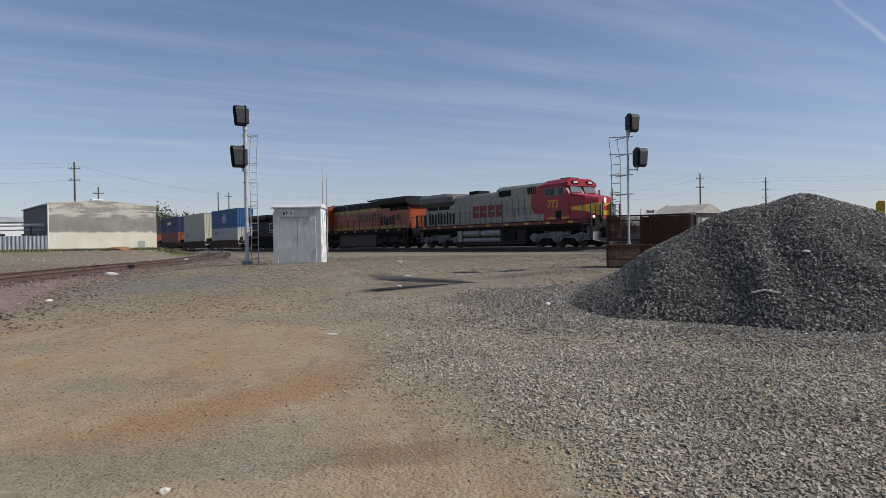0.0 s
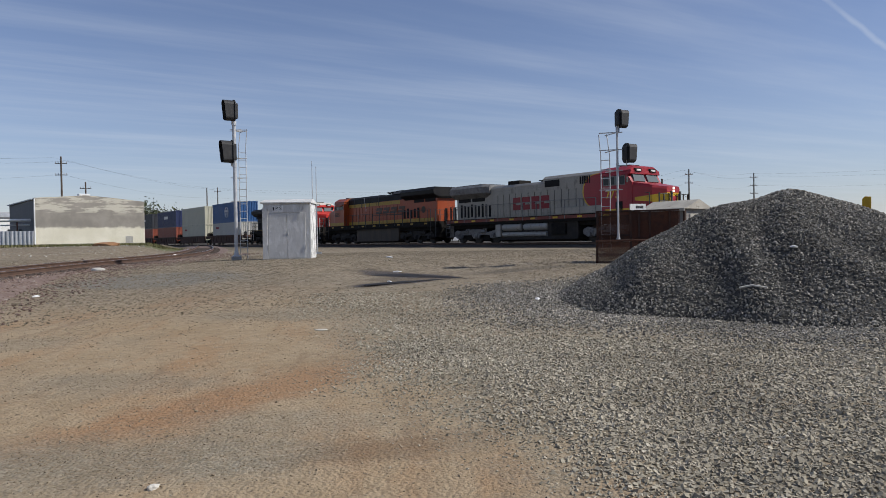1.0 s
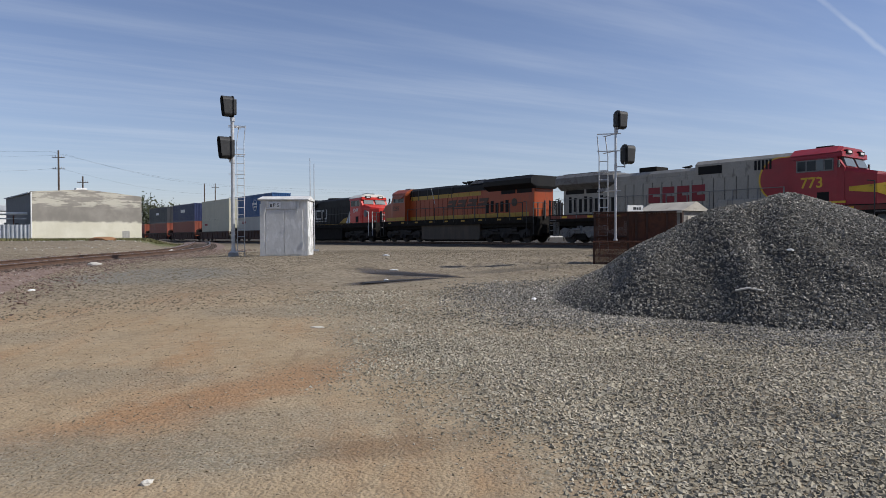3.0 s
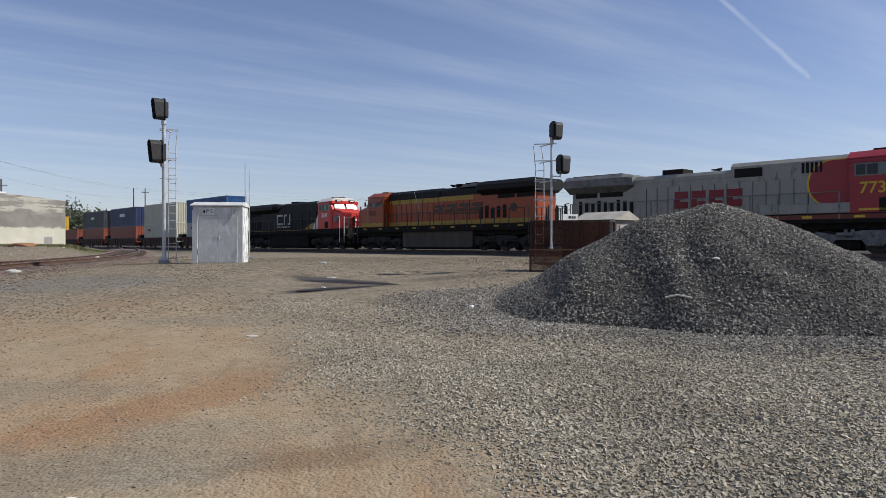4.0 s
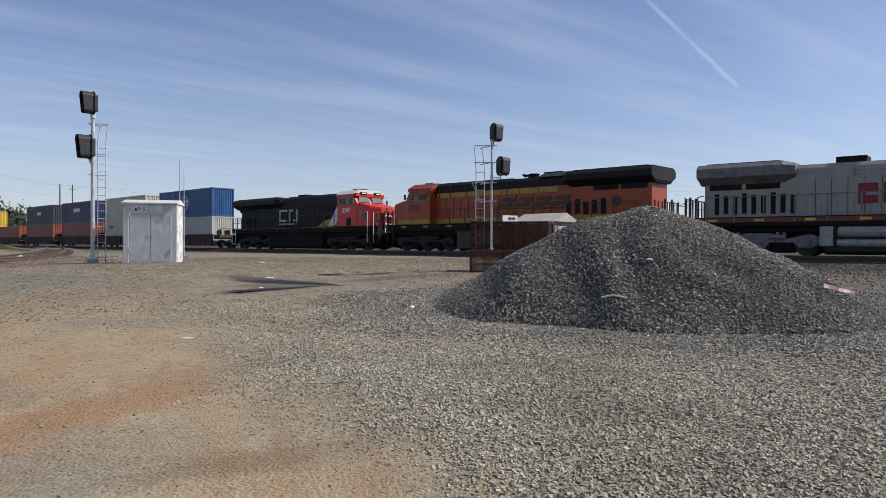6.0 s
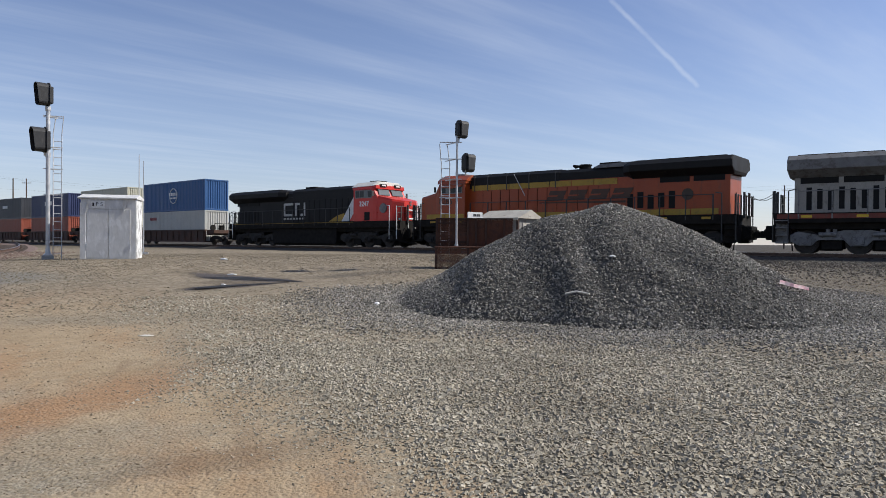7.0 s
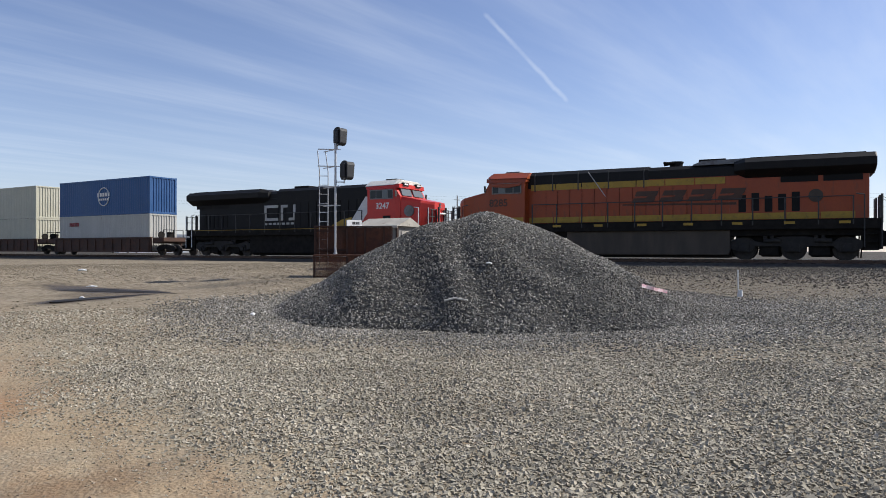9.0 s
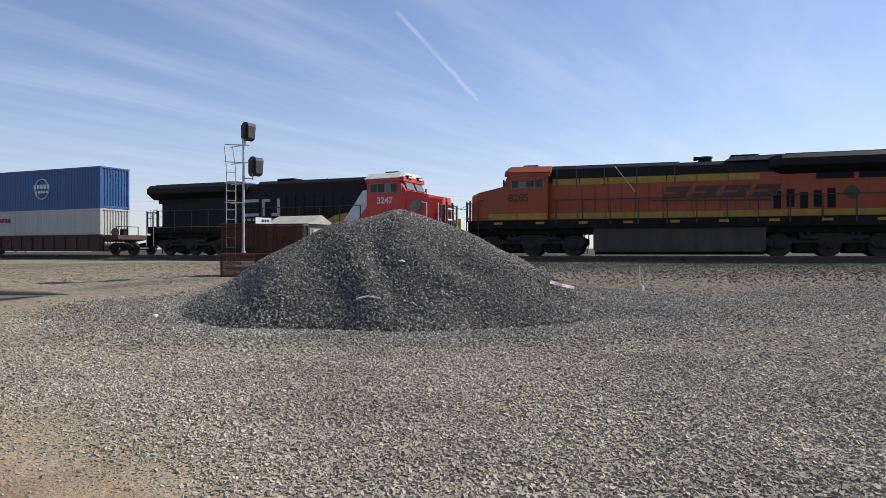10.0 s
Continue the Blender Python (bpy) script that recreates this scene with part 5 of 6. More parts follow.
WIRE = material("black_cable", (0.03, 0.03, 0.03), (0.05, 0.05, 0.05), 3.0, 0.7, bump=0.0)
SHEET = material("grey_sheet_metal", (0.36, 0.38, 0.41), (0.46, 0.48, 0.51), 1.5, 0.55, 0.2, bump=0.05, dirt=(0.25, 0.22, 0.2), dirt_at=0.64)
# darker wall colour that holds the shade on the building's side
SHADED_WALL = material("shaded_side_wall", (0.10, 0.105, 0.115), (0.15, 0.155, 0.165), 1.5, 0.7, bump=0.1)
PINK = material("pink_ribbon", (0.72, 0.62, 0.62), (0.66, 0.26, 0.3), 8.0, 0.6, bump=0.05)
YELLOW_BOX = material("safety_yellow", (0.65, 0.36, 0.02), (0.75, 0.45, 0.03), 2.0, 0.5, bump=0.05)


def block_wall_material():
    """Grey cement wall with cream paint over its lower part and scraped patches."""
    m = bpy.data.materials.new("half_painted_block_wall")
    m.use_nodes = True
    n = Nodes(m.node_tree)
    co = n.add("ShaderNodeTexCoord").outputs["Object"]
    sep = n.add("ShaderNodeSeparateXYZ", Vector=co)
    big, fine = n.noise(co, 0.6, 5.0, 0.6), n.noise(co, 14.0, 3.0)
    cement = n.mix(n.ramp(big, 0.35, 0.65), (0.215, 0.198, 0.172), (0.285, 0.262, 0.228))
    v = n.add("ShaderNodeMapping", Vector=co, Scale=(0.35, 1, 2.0)).outputs[0]
    scraped = n.math("MULTIPLY", n.ramp(n.noise(v, 1.1, 6.0, 0.7), 0.47, 0.55), n.ramp(sep.outputs[2], 3.2, 3.8))
    cement = n.mix(n.math("MULTIPLY", scraped, 0.95), cement, (0.51, 0.48, 0.40))
    edge = n.math("ADD", sep.outputs[2], n.math("MULTIPLY", n.math("SUBTRACT", n.noise(co, 0.9, 4.0, 0.75), 0.5), 0.75))
    cream = n.mix(n.ramp(big, 0.4, 0.7), (0.61, 0.575, 0.455), (0.70, 0.665, 0.55))
    colour = n.mix(n.ramp(edge, 2.05, 2.28, 1.0, 0.0), cement, cream)
    colour = n.mix(n.ramp(fine, 0.4, 0.75, 0.0, 0.25), colour, (0.2, 0.18, 0.15))
    b = n.add("ShaderNodeBump", Strength=0.3, Distance=0.02, Height=fine)
    sh = n.add("ShaderNodeBsdfPrincipled", Base_Color=colour, Roughness=0.9, Normal=b.outputs[0])
    n.add("ShaderNodeOutputMaterial", Surface=sh.outputs[0])
    return m


def stadium(w, h, n=9):
    """A tall outline with round ends, in x and z, standing on z = 0."""
    r = w / 2
    top = [(r * math.cos(q), h - r * 0.8 + 0.8 * r * math.sin(q)) for q in np.linspace(0, math.pi, n)]
    low = [(r * math.cos(q), r * 0.6 + 0.6 * r * math.sin(q)) for q in np.linspace(math.pi, 2 * math.pi, n)]
    return top + low


def signal_head(parent, x, z0, z1, toward, side):
    """A tall rounded shield with one deep hood over three lamps."""
    h = z1 - z0
    w = 0.56 * h
    head = part("background_shield", prism(B(), stadium(w, h), -0.02, 0.02, 0.006), SIGNAL_BLACK, parent, "", Matrix.Translation((x, 0, z0)) @ Matrix.Rotation(toward, 4, "Z"))
    part("lamp_housing", box(B(), -w * 0.3, w * 0.3, -0.16 * h, -0.022, 0.14 * h, 0.84 * h, 0.03), SIGNAL_BLACK, head)
    outer, inner = stadium(w * 0.84, h * 0.93), stadium(w * 0.80, h * 0.90)
    bm = B()
    deep = 0.5 * h
    rows = [[bm.verts.new((px, y * (0.8 + 0.2 * pz / h), pz + 0.035 * h)) for px, pz in ring] for ring, y in ((outer, 0.021), (outer, deep), (inner, deep), (inner, 0.021))]
    for p, q in zip(rows, rows[1:]):
        for i in range(len(p)):
            j = (i + 1) % len(p)
            bm.faces.new((p[i], p[j], q[j], q[i]))
    bmesh.ops.recalc_face_normals(bm, faces=bm.faces[:])
    part("hood", bm, SIGNAL_BLACK, head)
    for k in range(3):
        zc = h * (0.25 + 0.25 * k)
        part("lens", rod(B(), (0, 0.022, zc), (0, 0.03, zc), h * 0.09, 14), GLASS, head)


def signal_mast(label, foot, z_foot, z_top, heads, ladder_x, ladder_y, z_ladder, turn, toward, brackets, base, thick=1.0):
    t = thing("railway_signal", label, "railway signal", Matrix.Translation((*foot, 0)) @ Matrix.Rotation(turn, 4, "Z"), "signals beside the track")
    bm = B()
    rod(bm, (0, 0, z_foot), (0, 0, z_top + 0.1), 0.075 * thick, 14)
    rod(bm, (0, 0, z_foot), (0, 0, z_foot + 0.05), 0.15 * thick, 14, 0.14 * thick)
    rod(bm, (0, 0, z_foot + 0.05), (0, 0, z_foot + 0.22), 0.1 * thick, 14, 0.08 * thick)
    part("mast", bm, GALV, t)
    if base:
        part("foundation", box(B(), -0.2, 0.2, -0.2, 0.2, z_foot - 0.35, z_foot, 0.03), CONCRETE, t)
    for x, z0, z1 in heads:
        signal_head(t, x, z0, z1, toward, 1)
        bm = B()
        rod(bm, (0, 0, z0 - 0.06), (x, 0, z0 - 0.06), 0.035 * thick, 8)
        rod(bm, (x, 0, z0 - 0.1), (x, -0.02, z0 + 0.1), 0.04 * thick, 8)
        rod(bm, (0, 0, z0 - 0.14), (0, 0, z0 + 0.02), 0.1 * thick, 10)
        part("head_bracket", bm, GALV, t)
    lad = part("ladder", B(), GALV, t)
    for k in (-1, 1):
        bm = B()
        rod(bm, (ladder_x + k * 0.14, ladder_y, z_ladder), (ladder_x + k * 0.14, ladder_y, z_top - 0.75), 0.018, 6)
        rod(bm, (ladder_x + k * 0.14, ladder_y, z_top - 0.75), (ladder_x + k * (0.2 if k * ladder_x > 0 else 0.05), ladder_y, z_top - 0.08), 0.016, 6)
        part("stile", bm, GALV, lad)
    z = z_ladder + 0.25
    while z < z_top - 0.75:
        part("rung", rod(B(), (ladder_x - 0.14, ladder_y, z), (ladder_x + 0.14, ladder_y, z), 0.013, 6), GALV, lad)
        z += 0.3
    for zb in brackets:
        bm = B()
        e = 1 if ladder_x > 0 else -1
        box(bm, -0.16 * e, ladder_x + 0.18 * e, -0.03, 0.03, zb - 0.012, zb + 0.012)
        rod(bm, (ladder_x, ladder_y, zb), (0, 0, zb), 0.016, 6)
        part("ladder_bracket", bm, GALV, t)
    return t


lx, ly = at(15.74, 29.5)
signal_mast("galvanised railway signal mast with two black heads and ladder", (lx, ly), 0.92, 6.2, ((0.0, 6.37, 7.26), (-0.1, 4.67, 5.63)), 0.31, 0.25, lie(lx, ly) - 0.05, radians(15.7), radians(108),
            (6.05, 6.0, 4.9, 4.1, 3.15), True)
rx, ry = at(-14.98, 22.55)
signal_mast("slim grey signal mast with two black heads and ladder", (rx, ry), 1.385, 4.86, ((0.06, 4.86, 5.47), (0.28, 3.76, 4.40)), -0.38, 0.62, 1.0, radians(-15), radians(-52),
            (4.74, 4.2, 3.55, 2.95), False, 0.46)


def instrument_case():
    """A dull metal cabinet with double doors and a low hipped lid."""
    p = at(13.64, 28.3)
    t = thing("signal_cabinet", "dull aluminium signal cabinet with peeling white paint and number plate", "equipment cabinet",
              Matrix.Translation((*p, 0)) @ Matrix.Rotation(radians(-1.5), 4, "Z"))
    W, D, z0, z1 = 1.86, 1.05, lie(*p) - 0.02, 2.98
    part("plinth", box(B(), -0.05, W + 0.05, -0.05, D + 0.05, z0 - 0.1, z0 + 0.05, 0.01), CONCRETE, t)
    part("body", box(B(), 0, W, 0, D, z0 + 0.05, z1, 0.012), ALU, t)
    part("left_post", box(B(), -0.03, 0.17, -0.035, 0.0, z0 + 0.05, z1 - 0.15, 0.008), ALU, t)
    for i in range(2):
        a = 0.2 + i * 0.74
        d = part("door", box(B(), a, a + 0.72, -0.022, 0, z0 + 0.09, z1 - 0.38, 0.006), ALU, t)
        part("hinge", rod(B(), (a + (0.0 if i == 0 else 0.72), -0.03, z0 + 0.4), (a + (0.0 if i == 0 else 0.72), -0.03, z0 + 0.6), 0.014, 8), GALV, d)
        part("handle", box(B(), a + (0.66 if i == 0 else 0.03), a + (0.685 if i == 0 else 0.055), -0.034, -0.022, z0 + 0.98, z0 + 1.1, 0.004), ALU, d)
    part("header_plate", box(B(), 0.2, 1.42, -0.03, 0, z1 - 0.36, z1 - 0.06, 0.006), ALU, t)
    for a in (0.14, 1.40):
        part("corner_strut", prism(B(), [(a, z1 - 0.5), (a + 0.05, z1 - 0.5), (a + 0.17, z1 - 0.02), (a + 0.11, z1 - 0.02)], -0.05, -0.03), ALU, t)
    plate = part("name_plate", box(B(), 0.36, 0.80, -0.04, -0.031, z1 - 0.32, z1 - 0.08), WHITE, t)
    part("plate_letters", lettering("P S", 0.2, SIGNAL_BLACK, "plate_letters"), None, plate, "", pose(0.62, -0.045, z1 - 0.2))
    part("plate_bar", box(B(), 0.39, 0.45, -0.046, -0.041, z1 - 0.27, z1 - 0.14), SIGNAL_BLACK, plate)
    lid = B()
    for s, e in ((-0.12, 0.0),):
        prism(lid, [(-0.1, z1 + 0.002), (W + 0.05, z1 + 0.002), (W + 0.05, z1 + 0.05), (-0.1, z1 + 0.05)], -0.08, D + 0.08, 0.01)
    bmesh.ops.create_cone(lid, cap_ends=True, segments=4, radius1=0.01, radius2=0.01, depth=0.01, matrix=Matrix.Translation((W / 2, D / 2, z1 + 0.1)))
    v = [lid.verts.new(q) for q in ((-0.1, -0.08, z1 + 0.052), (W + 0.05, -0.08, z1 + 0.052), (W + 0.05, D + 0.08, z1 + 0.052), (-0.1, D + 0.08, z1 + 0.052), (-0.08, D / 2, z1 + 0.19), (W + 0.03, D / 2, z1 + 0.19))]
    for f in ((0, 1, 5, 4), (2, 3, 4, 5), (1, 2, 5), (3, 0, 4)):
        lid.faces.new([v[i] for i in f])
    part("roof", lid, ALU, t)
    part("side_sheet", box(B(), W + 0.001, W + 0.012, 0.03, D - 0.03, z0 + 0.08, z1 - 0.05), PEELED, t)


instrument_case()
ax, ay = at(9.75, 36)
mast_pair = thing("antenna", "pair of thin grey radio whip antennas", "antenna")
for k, top in ((0.0, 5.55), (0.2, 5.25)):
    part("whip", rod(B(), (ax + k, ay, lie(ax, ay)), (ax + k, ay, top), 0.035, 8, 0.015), GALV, mast_pair)
part("foot_bar", box(B(), ax - 0.1, ax + 0.42, ay - 0.05, ay + 0.05, lie(ax, ay) - 0.05, lie(ax, ay) + 0.1), GALV, mast_pair)


def rusty_bin():
    """A stepped bulkhead of rusty plate with angle-iron frames."""
    p = at(-13.27, 22.2)
    t = thing("steel_bin", "rusty brown steel bulkhead box with angle-iron frame", "steel box", Matrix.Translation((*p, 0)) @ Matrix.Rotation(radians(-15.6), 4, "Z"))
    z0, zm, z1, W = lie(*p) - 0.1, 1.37, 2.3, 2.5
    part("lower_back", box(B(), 1.05, W, 1.05, 1.1, z0, zm - 0.05, 0.01), RUST, t)
    low = B()
    for i in range(84):
        box(low, i * 0.03, i * 0.03 + 0.017, 0.0, 0.006, z0, zm - 0.05)
    for i in range(int((zm - z0 - 0.06) / 0.03)):
        box(low, 0, W, 0.007, 0.013, z0 + i * 0.03, z0 + 0.017 + i * 0.03)
    part("wire_mesh", low, RUST, t)
    part("ledge", box(B(), -0.03, W, -0.04, 1.1, zm - 0.048, zm, 0.008), RUST, t)
    mesh = B()
    for i in range(84):
        box(mesh, i * 0.03, i * 0.03 + 0.017, 0.56, 0.566, zm + 0.002, z1 - 0.05)
    for i in range(29):
        box(mesh, 0, W, 0.567, 0.573, zm + 0.01 + i * 0.03, zm + 0.027 + i * 0.03)
    part("wire_mesh", mesh, RUST, t)
    part("back_panel", box(B(), 1.05, W, 1.05, 1.1, zm + 0.002, z1 - 0.05, 0.01), RUST, t)
    part("top_bar", box(B(), -0.03, W, 0.50, 0.62, z1 - 0.048, z1, 0.008), DARK_RUST, t)
    for x in (0.0, 1.02, 1.28, 1.6, 2.2):
        part("upright", box(B(), x - 0.02, x + 0.05, 0.50, 0.55, zm + 0.002, z1 - 0.05), DARK_RUST, t)
        part("upright", box(B(), x - 0.02, x + 0.05, -0.03, 0.0, z0, zm - 0.05), DARK_RUST, t)
    part("frame_bar", box(B(), 0.06, 1.0, 0.52, 0.55, zm + 0.12, zm + 0.17), DARK_RUST, t)
    part("frame_bar", box(B(), 0.06, 1.0, 0.52, 0.55, z1 - 0.2, z1 - 0.15), DARK_RUST, t)
    m = Matrix.Translation((*at(-16.5, 22.95), 0)) @ Matrix.Rotation(radians(20), 4, "Z")
    sign = thing("sign_board", "small white sign board with dark unreadable writing", "sign", m)
    part("board", box(B(), -0.3, 0.3, -0.015, 0.015, z1, z1 + 0.2, 0.004), WHITE, sign)
    for a, b in ((-0.08, -0.03), (-0.02, 0.03), (0.05, 0.10), (0.12, 0.15), (0.16, 0.2)):
        part("writing_bar", box(B(), a, b, -0.02, -0.016, z1 + 0.06, z1 + 0.14), SIGNAL_BLACK, sign)


rusty_bin()


def small_hut():
    p = at(-20.0, 26.0)
    t = thing("equipment_hut", "small grey trackside hut with weathered tan gable roof", "hut", Matrix.Translation((*p, 0)) @ Matrix.Rotation(math.atan2(-1.37, 0.95), 4, "Z"))
    # local x runs along the front from -1.67 to the near corner at 0, y goes back
    W, D, z0, z1, zr = 1.75, 1.42, lie(*p) - 0.1, 2.44, 2.76
    part("wall", box(B(), -W, 0, 0, D, z0, z1, 0.01), HUT_GREY, t)
    bm = B()
    v = [bm.verts.new(q) for q in ((-W - 0.12, -0.14, z1 - 0.02), (0.12, -0.14, z1 - 0.02), (0.12, D + 0.14, z1 - 0.02), (-W - 0.12, D + 0.14, z1 - 0.02), (-W - 0.12, D / 2, zr), (0.12, D / 2, zr))]
    for f in ((0, 1, 5, 4), (2, 3, 4, 5), (1, 2, 5), (3, 0, 4), (3, 2, 1, 0)):
        bm.faces.new([v[i] for i in f])
    bmesh.ops.recalc_face_normals(bm, faces=bm.faces[:])
    part("roof", bm, ROOF_TAN, t)
    part("fascia", box(B(), -W - 0.12, 0.12, -0.17, -0.142, z1 - 0.1, z1, 0.004), ROOF_TAN, t)
    part("corner_post", box(B(), 0.002, 0.08, -0.1, 0.0, z0, z1 - 0.03, 0.004), DARK_RUST, t)
    part("door", box(B(), 0.002, 0.03, 0.3, 1.1, z0 + 0.1, z1 - 0.2, 0.004), ROOF_TAN, t)


small_hut()


def block_building():
    a, b = (-34.6, 60.9), (-27.5, 66.8)
    w = math.hypot(b[0] - a[0], b[1] - a[1])
    t = thing("block_building", "low cement building with cream paint on lower wall", "building", Matrix.Translation((*a, 0)) @ Matrix.Rotation(math.atan2(b[1] - a[1], b[0] - a[0]), 4, "Z"))
    z0 = 0.9
    BLOCK = block_wall_material()
    bm = B()
    prism(bm, [(0, 0), (w, 0), (w, 4.62), (w * 0.72, 4.9), (w * 0.45, 5.1), (w * 0.2, 4.9), (0, 4.77)], 0, 0.25)
    part("front_wall", bm, BLOCK, t, "", pose(0, 0, z0 - 0.05))
    part("side_wall", box(B(), 0.0, 0.2, 0.252, 12, z0, 5.45), SHADED_WALL, t)
    part("side_wall", box(B(), w - 0.2, w, 0.252, 12, z0, 5.3), SHADED_WALL, t)
    part("back_wall", box(B(), 0.2, w - 0.2, 11.8, 12, z0, 5.3), SHADED_WALL, t)
    part("roof", prism(B(), [(-0.15, 5.55), (w * 0.45, 5.78), (w + 0.1, 5.38), (w + 0.1, 5.302), (w * 0.45, 5.7), (-0.15, 5.455)], 0.252, 12.2), SHEET, t)
    part("corner_pipe", rod(B(), (0.02, -0.06, z0), (0.02, -0.06, 5.55), 0.06, 8), WHITE, t)
    part("side_door", box(B(), -0.03, 0.0, 5.6, 7.0, z0, 3.0), HOLE, t)
    part("wall_patch", box(B(), w - 1.75, w - 1.1, -0.012, -0.002, z0 + 0.5, z0 + 1.3), CONCRETE, t)
    part("roof_vent", box(B(), w * 0.42, w * 0.52, 1.2, 2.0, 5.6, 6.15, 0.03), WHITE, t)
    # sheet fence beside it
    f = thing("fence", "ribbed grey sheet metal fence beside the building", "fence", Matrix.Translation((*a, 0)) @ Matrix.Rotation(radians(203), 4, "Z"))
    for i in range(7):
        part("fence_sheet", corrugated(B(), 1.55, 0.02, 1.0, 2.72, 0.31, 0.07), SHEET, f, "", pose(0.85 + i * 1.57, 0.3, 0))
    for i in range(8):
        part("fence_post", box(B(), 0.03 + i * 1.57, 0.1 + i * 1.57, 0.1, 0.2, 0.9, 2.75), GALV, f)
    part("fence_rail", box(B(), 0.05, 11.1, 0.2, 0.26, 2.3, 2.38), GALV, f)
    g = thing("pipe_rack", "long white overhead pipe on thin posts", "pipe", Matrix.Translation((*a, 0)) @ Matrix.Rotation(radians(203), 4, "Z"))
    part("pipe", rod(B(), (0.3, -1.5, 3.72), (16, -1.5, 3.58), 0.13, 10), WHITE, g)
    part("pipe", rod(B(), (0.3, -1.9, 3.3), (16, -1.9, 3.1), 0.06, 8), WHITE, g)
    for x in (1.5, 4.5, 8, 12):
        part("support", rod(B(), (x, -1.6, 0.9), (x, -1.6, 3.6), 0.06, 8), RUST, g)


block_building()


def utility_pole(label, az, r, top, arms=2, turn=0.0):
    x, y = at(az, r)
    t = thing("utility_pole", label, "utility pole", Matrix.Translation((x, y, 0)) @ Matrix.Rotation(turn, 4, "Z"), "utility poles along the skyline")
    part("post", rod(B(), (0, 0, 0.6), (0, 0, top + 0.3), 0.14, 8, 0.09), POLE_WOOD, t)
    for k in range(arms):
        z = top - 0.5 - k * 1.3
        arm = part("crossarm", box(B(), -0.68, 0.68, -0.04, 0.04, z - 0.035, z + 0.035), POLE_WOOD, t)
        for s in (-0.62, -0.32, 0.32, 0.62):
            part("insulator", rod(B(), (s, 0, z + 0.036), (s, 0, z + 0.22), 0.035, 6), GALV, arm)
    return (x, y, top)


WOOD_LABEL = "dark wooden utility pole with crossarms and wires"
line_a = [utility_pole(WOOD_LABEL, 40.0, 92, 11.4), utility_pole(WOOD_LABEL, 27.84, 90, 11.2), utility_pole(WOOD_LABEL, 17.06, 142, 11.8, 1), utility_pole(WOOD_LABEL, 0.0, 150, 11.5, 2),
          utility_pole(WOOD_LABEL, -13.75, 135, 11.0, 2), utility_pole(WOOD_LABEL, -20.35, 112, 11.1, 2, 0.3), utility_pole(WOOD_LABEL, -24.95, 126, 11.2, 3, 0.2), utility_pole(WOOD_LABEL, -40.0, 130, 11.2, 2, 0.2),
          utility_pole(WOOD_LABEL, -62.0, 140, 11.2, 2, 0.2)]
utility_pole("bare dark wooden pole without crossarms", 17.86, 128, 10.7, 0)
utility_pole("short dark wooden utility pole far off", 26.3, 98, 9.0, 1)
utility_pole("short dark wooden utility pole far off", -17.9, 190, 10.5, 1)
utility_pole("short dark wooden utility pole far off", -8.2, 190, 11.0, 1)


def wires():
    for (x0, y0, z0), (x1, y1, z1) in zip(line_a, line_a[1:]):
        for k, (dz, dx) in enumerate(((0.2, -1.0), (-0.2, 0.9), (-1.7, 0.0))):
            cu = bpy.data.curves.new("cable", "CURVE")
            cu.dimensions, cu.bevel_depth, cu.bevel_resolution = "3D", 0.0065, 1
            sp = cu.splines.new("POLY")
            sp.points.add(16)
            for i in range(17):
                f = i / 16
                sp.points[i].co = (x0 + (x1 - x0) * f + dx, y0 + (y1 - y0) * f, z0 + (z1 - z0) * f + dz - 0.8 * 4 * f * (1 - f) * (0.6 + 0.2 * k), 1)
            cu.materials.append(WIRE)
            tagged(new("cable", cu), "thin black overhead cable between utility poles", "cable", "overhead cables")


wires()

LEAF = material("olive_leaves", (0.035, 0.045, 0.02), (0.075, 0.085, 0.038), 1.0, 0.8, bump=0.0)
BARK = material("grey_bark", (0.09, 0.075, 0.06), (0.15, 0.125, 0.10), 3.0, 0.9, bump=0.3)


def tree(az, r, height, width, seed):
    rng = np.random.default_rng(seed)
    x, y = at(az, r)
    t = thing("tree", "distant olive-green tree with an uneven airy crown", "tree", pose(x, y, 0.75), "trees beyond the railway")
    bm = B()
    rod(bm, (0, 0, -0.2), (0.15, 0, height * 0.4), 0.035 * height, 8, 0.02 * height)
    tips = []
    for i in range(7):
        a = i * 0.9 + rng.uniform(0, 0.5)
        e = (width * 0.36 * math.cos(a), width * 0.36 * math.sin(a), height * rng.uniform(0.55, 0.85))
        rod(bm, (0.12, 0, height * rng.uniform(0.25, 0.4)), e, 0.014 * height, 6, 0.005 * height)
        tips.append(e)
    part("trunk", bm, BARK, t)
    n = 1700
    c = np.array(tips)[rng.integers(0, len(tips), n)] + rng.normal(size=(n, 3)) * (width * 0.15, width * 0.15, height * 0.11)
    s = rng.uniform(0.1, 0.28, n) * height / 9
    q = rng.normal(size=(n, 3, 3)) * s[:, None, None]
    v = (c[:, None] + q).reshape(-1, 3)
    f = np.arange(3 * n).reshape(-1, 3)
    part("crown", quick_mesh("crown", v, f, LEAF), None, t)


for i, (az, r, h, w) in enumerate(((22.3, 205, 11.5, 10), (21.2, 210, 11.0, 9), (20.2, 215, 8.5, 8), (19.3, 230, 8.0, 9), (1.6, 170, 7.5, 7), (0.6, 175, 6.0, 6), (-13.4, 150, 6.0, 6), (-14.6, 155, 5.0, 5), (4.0, 220, 6.0, 9))):
    tree(az, r, h, w, 20 + i)


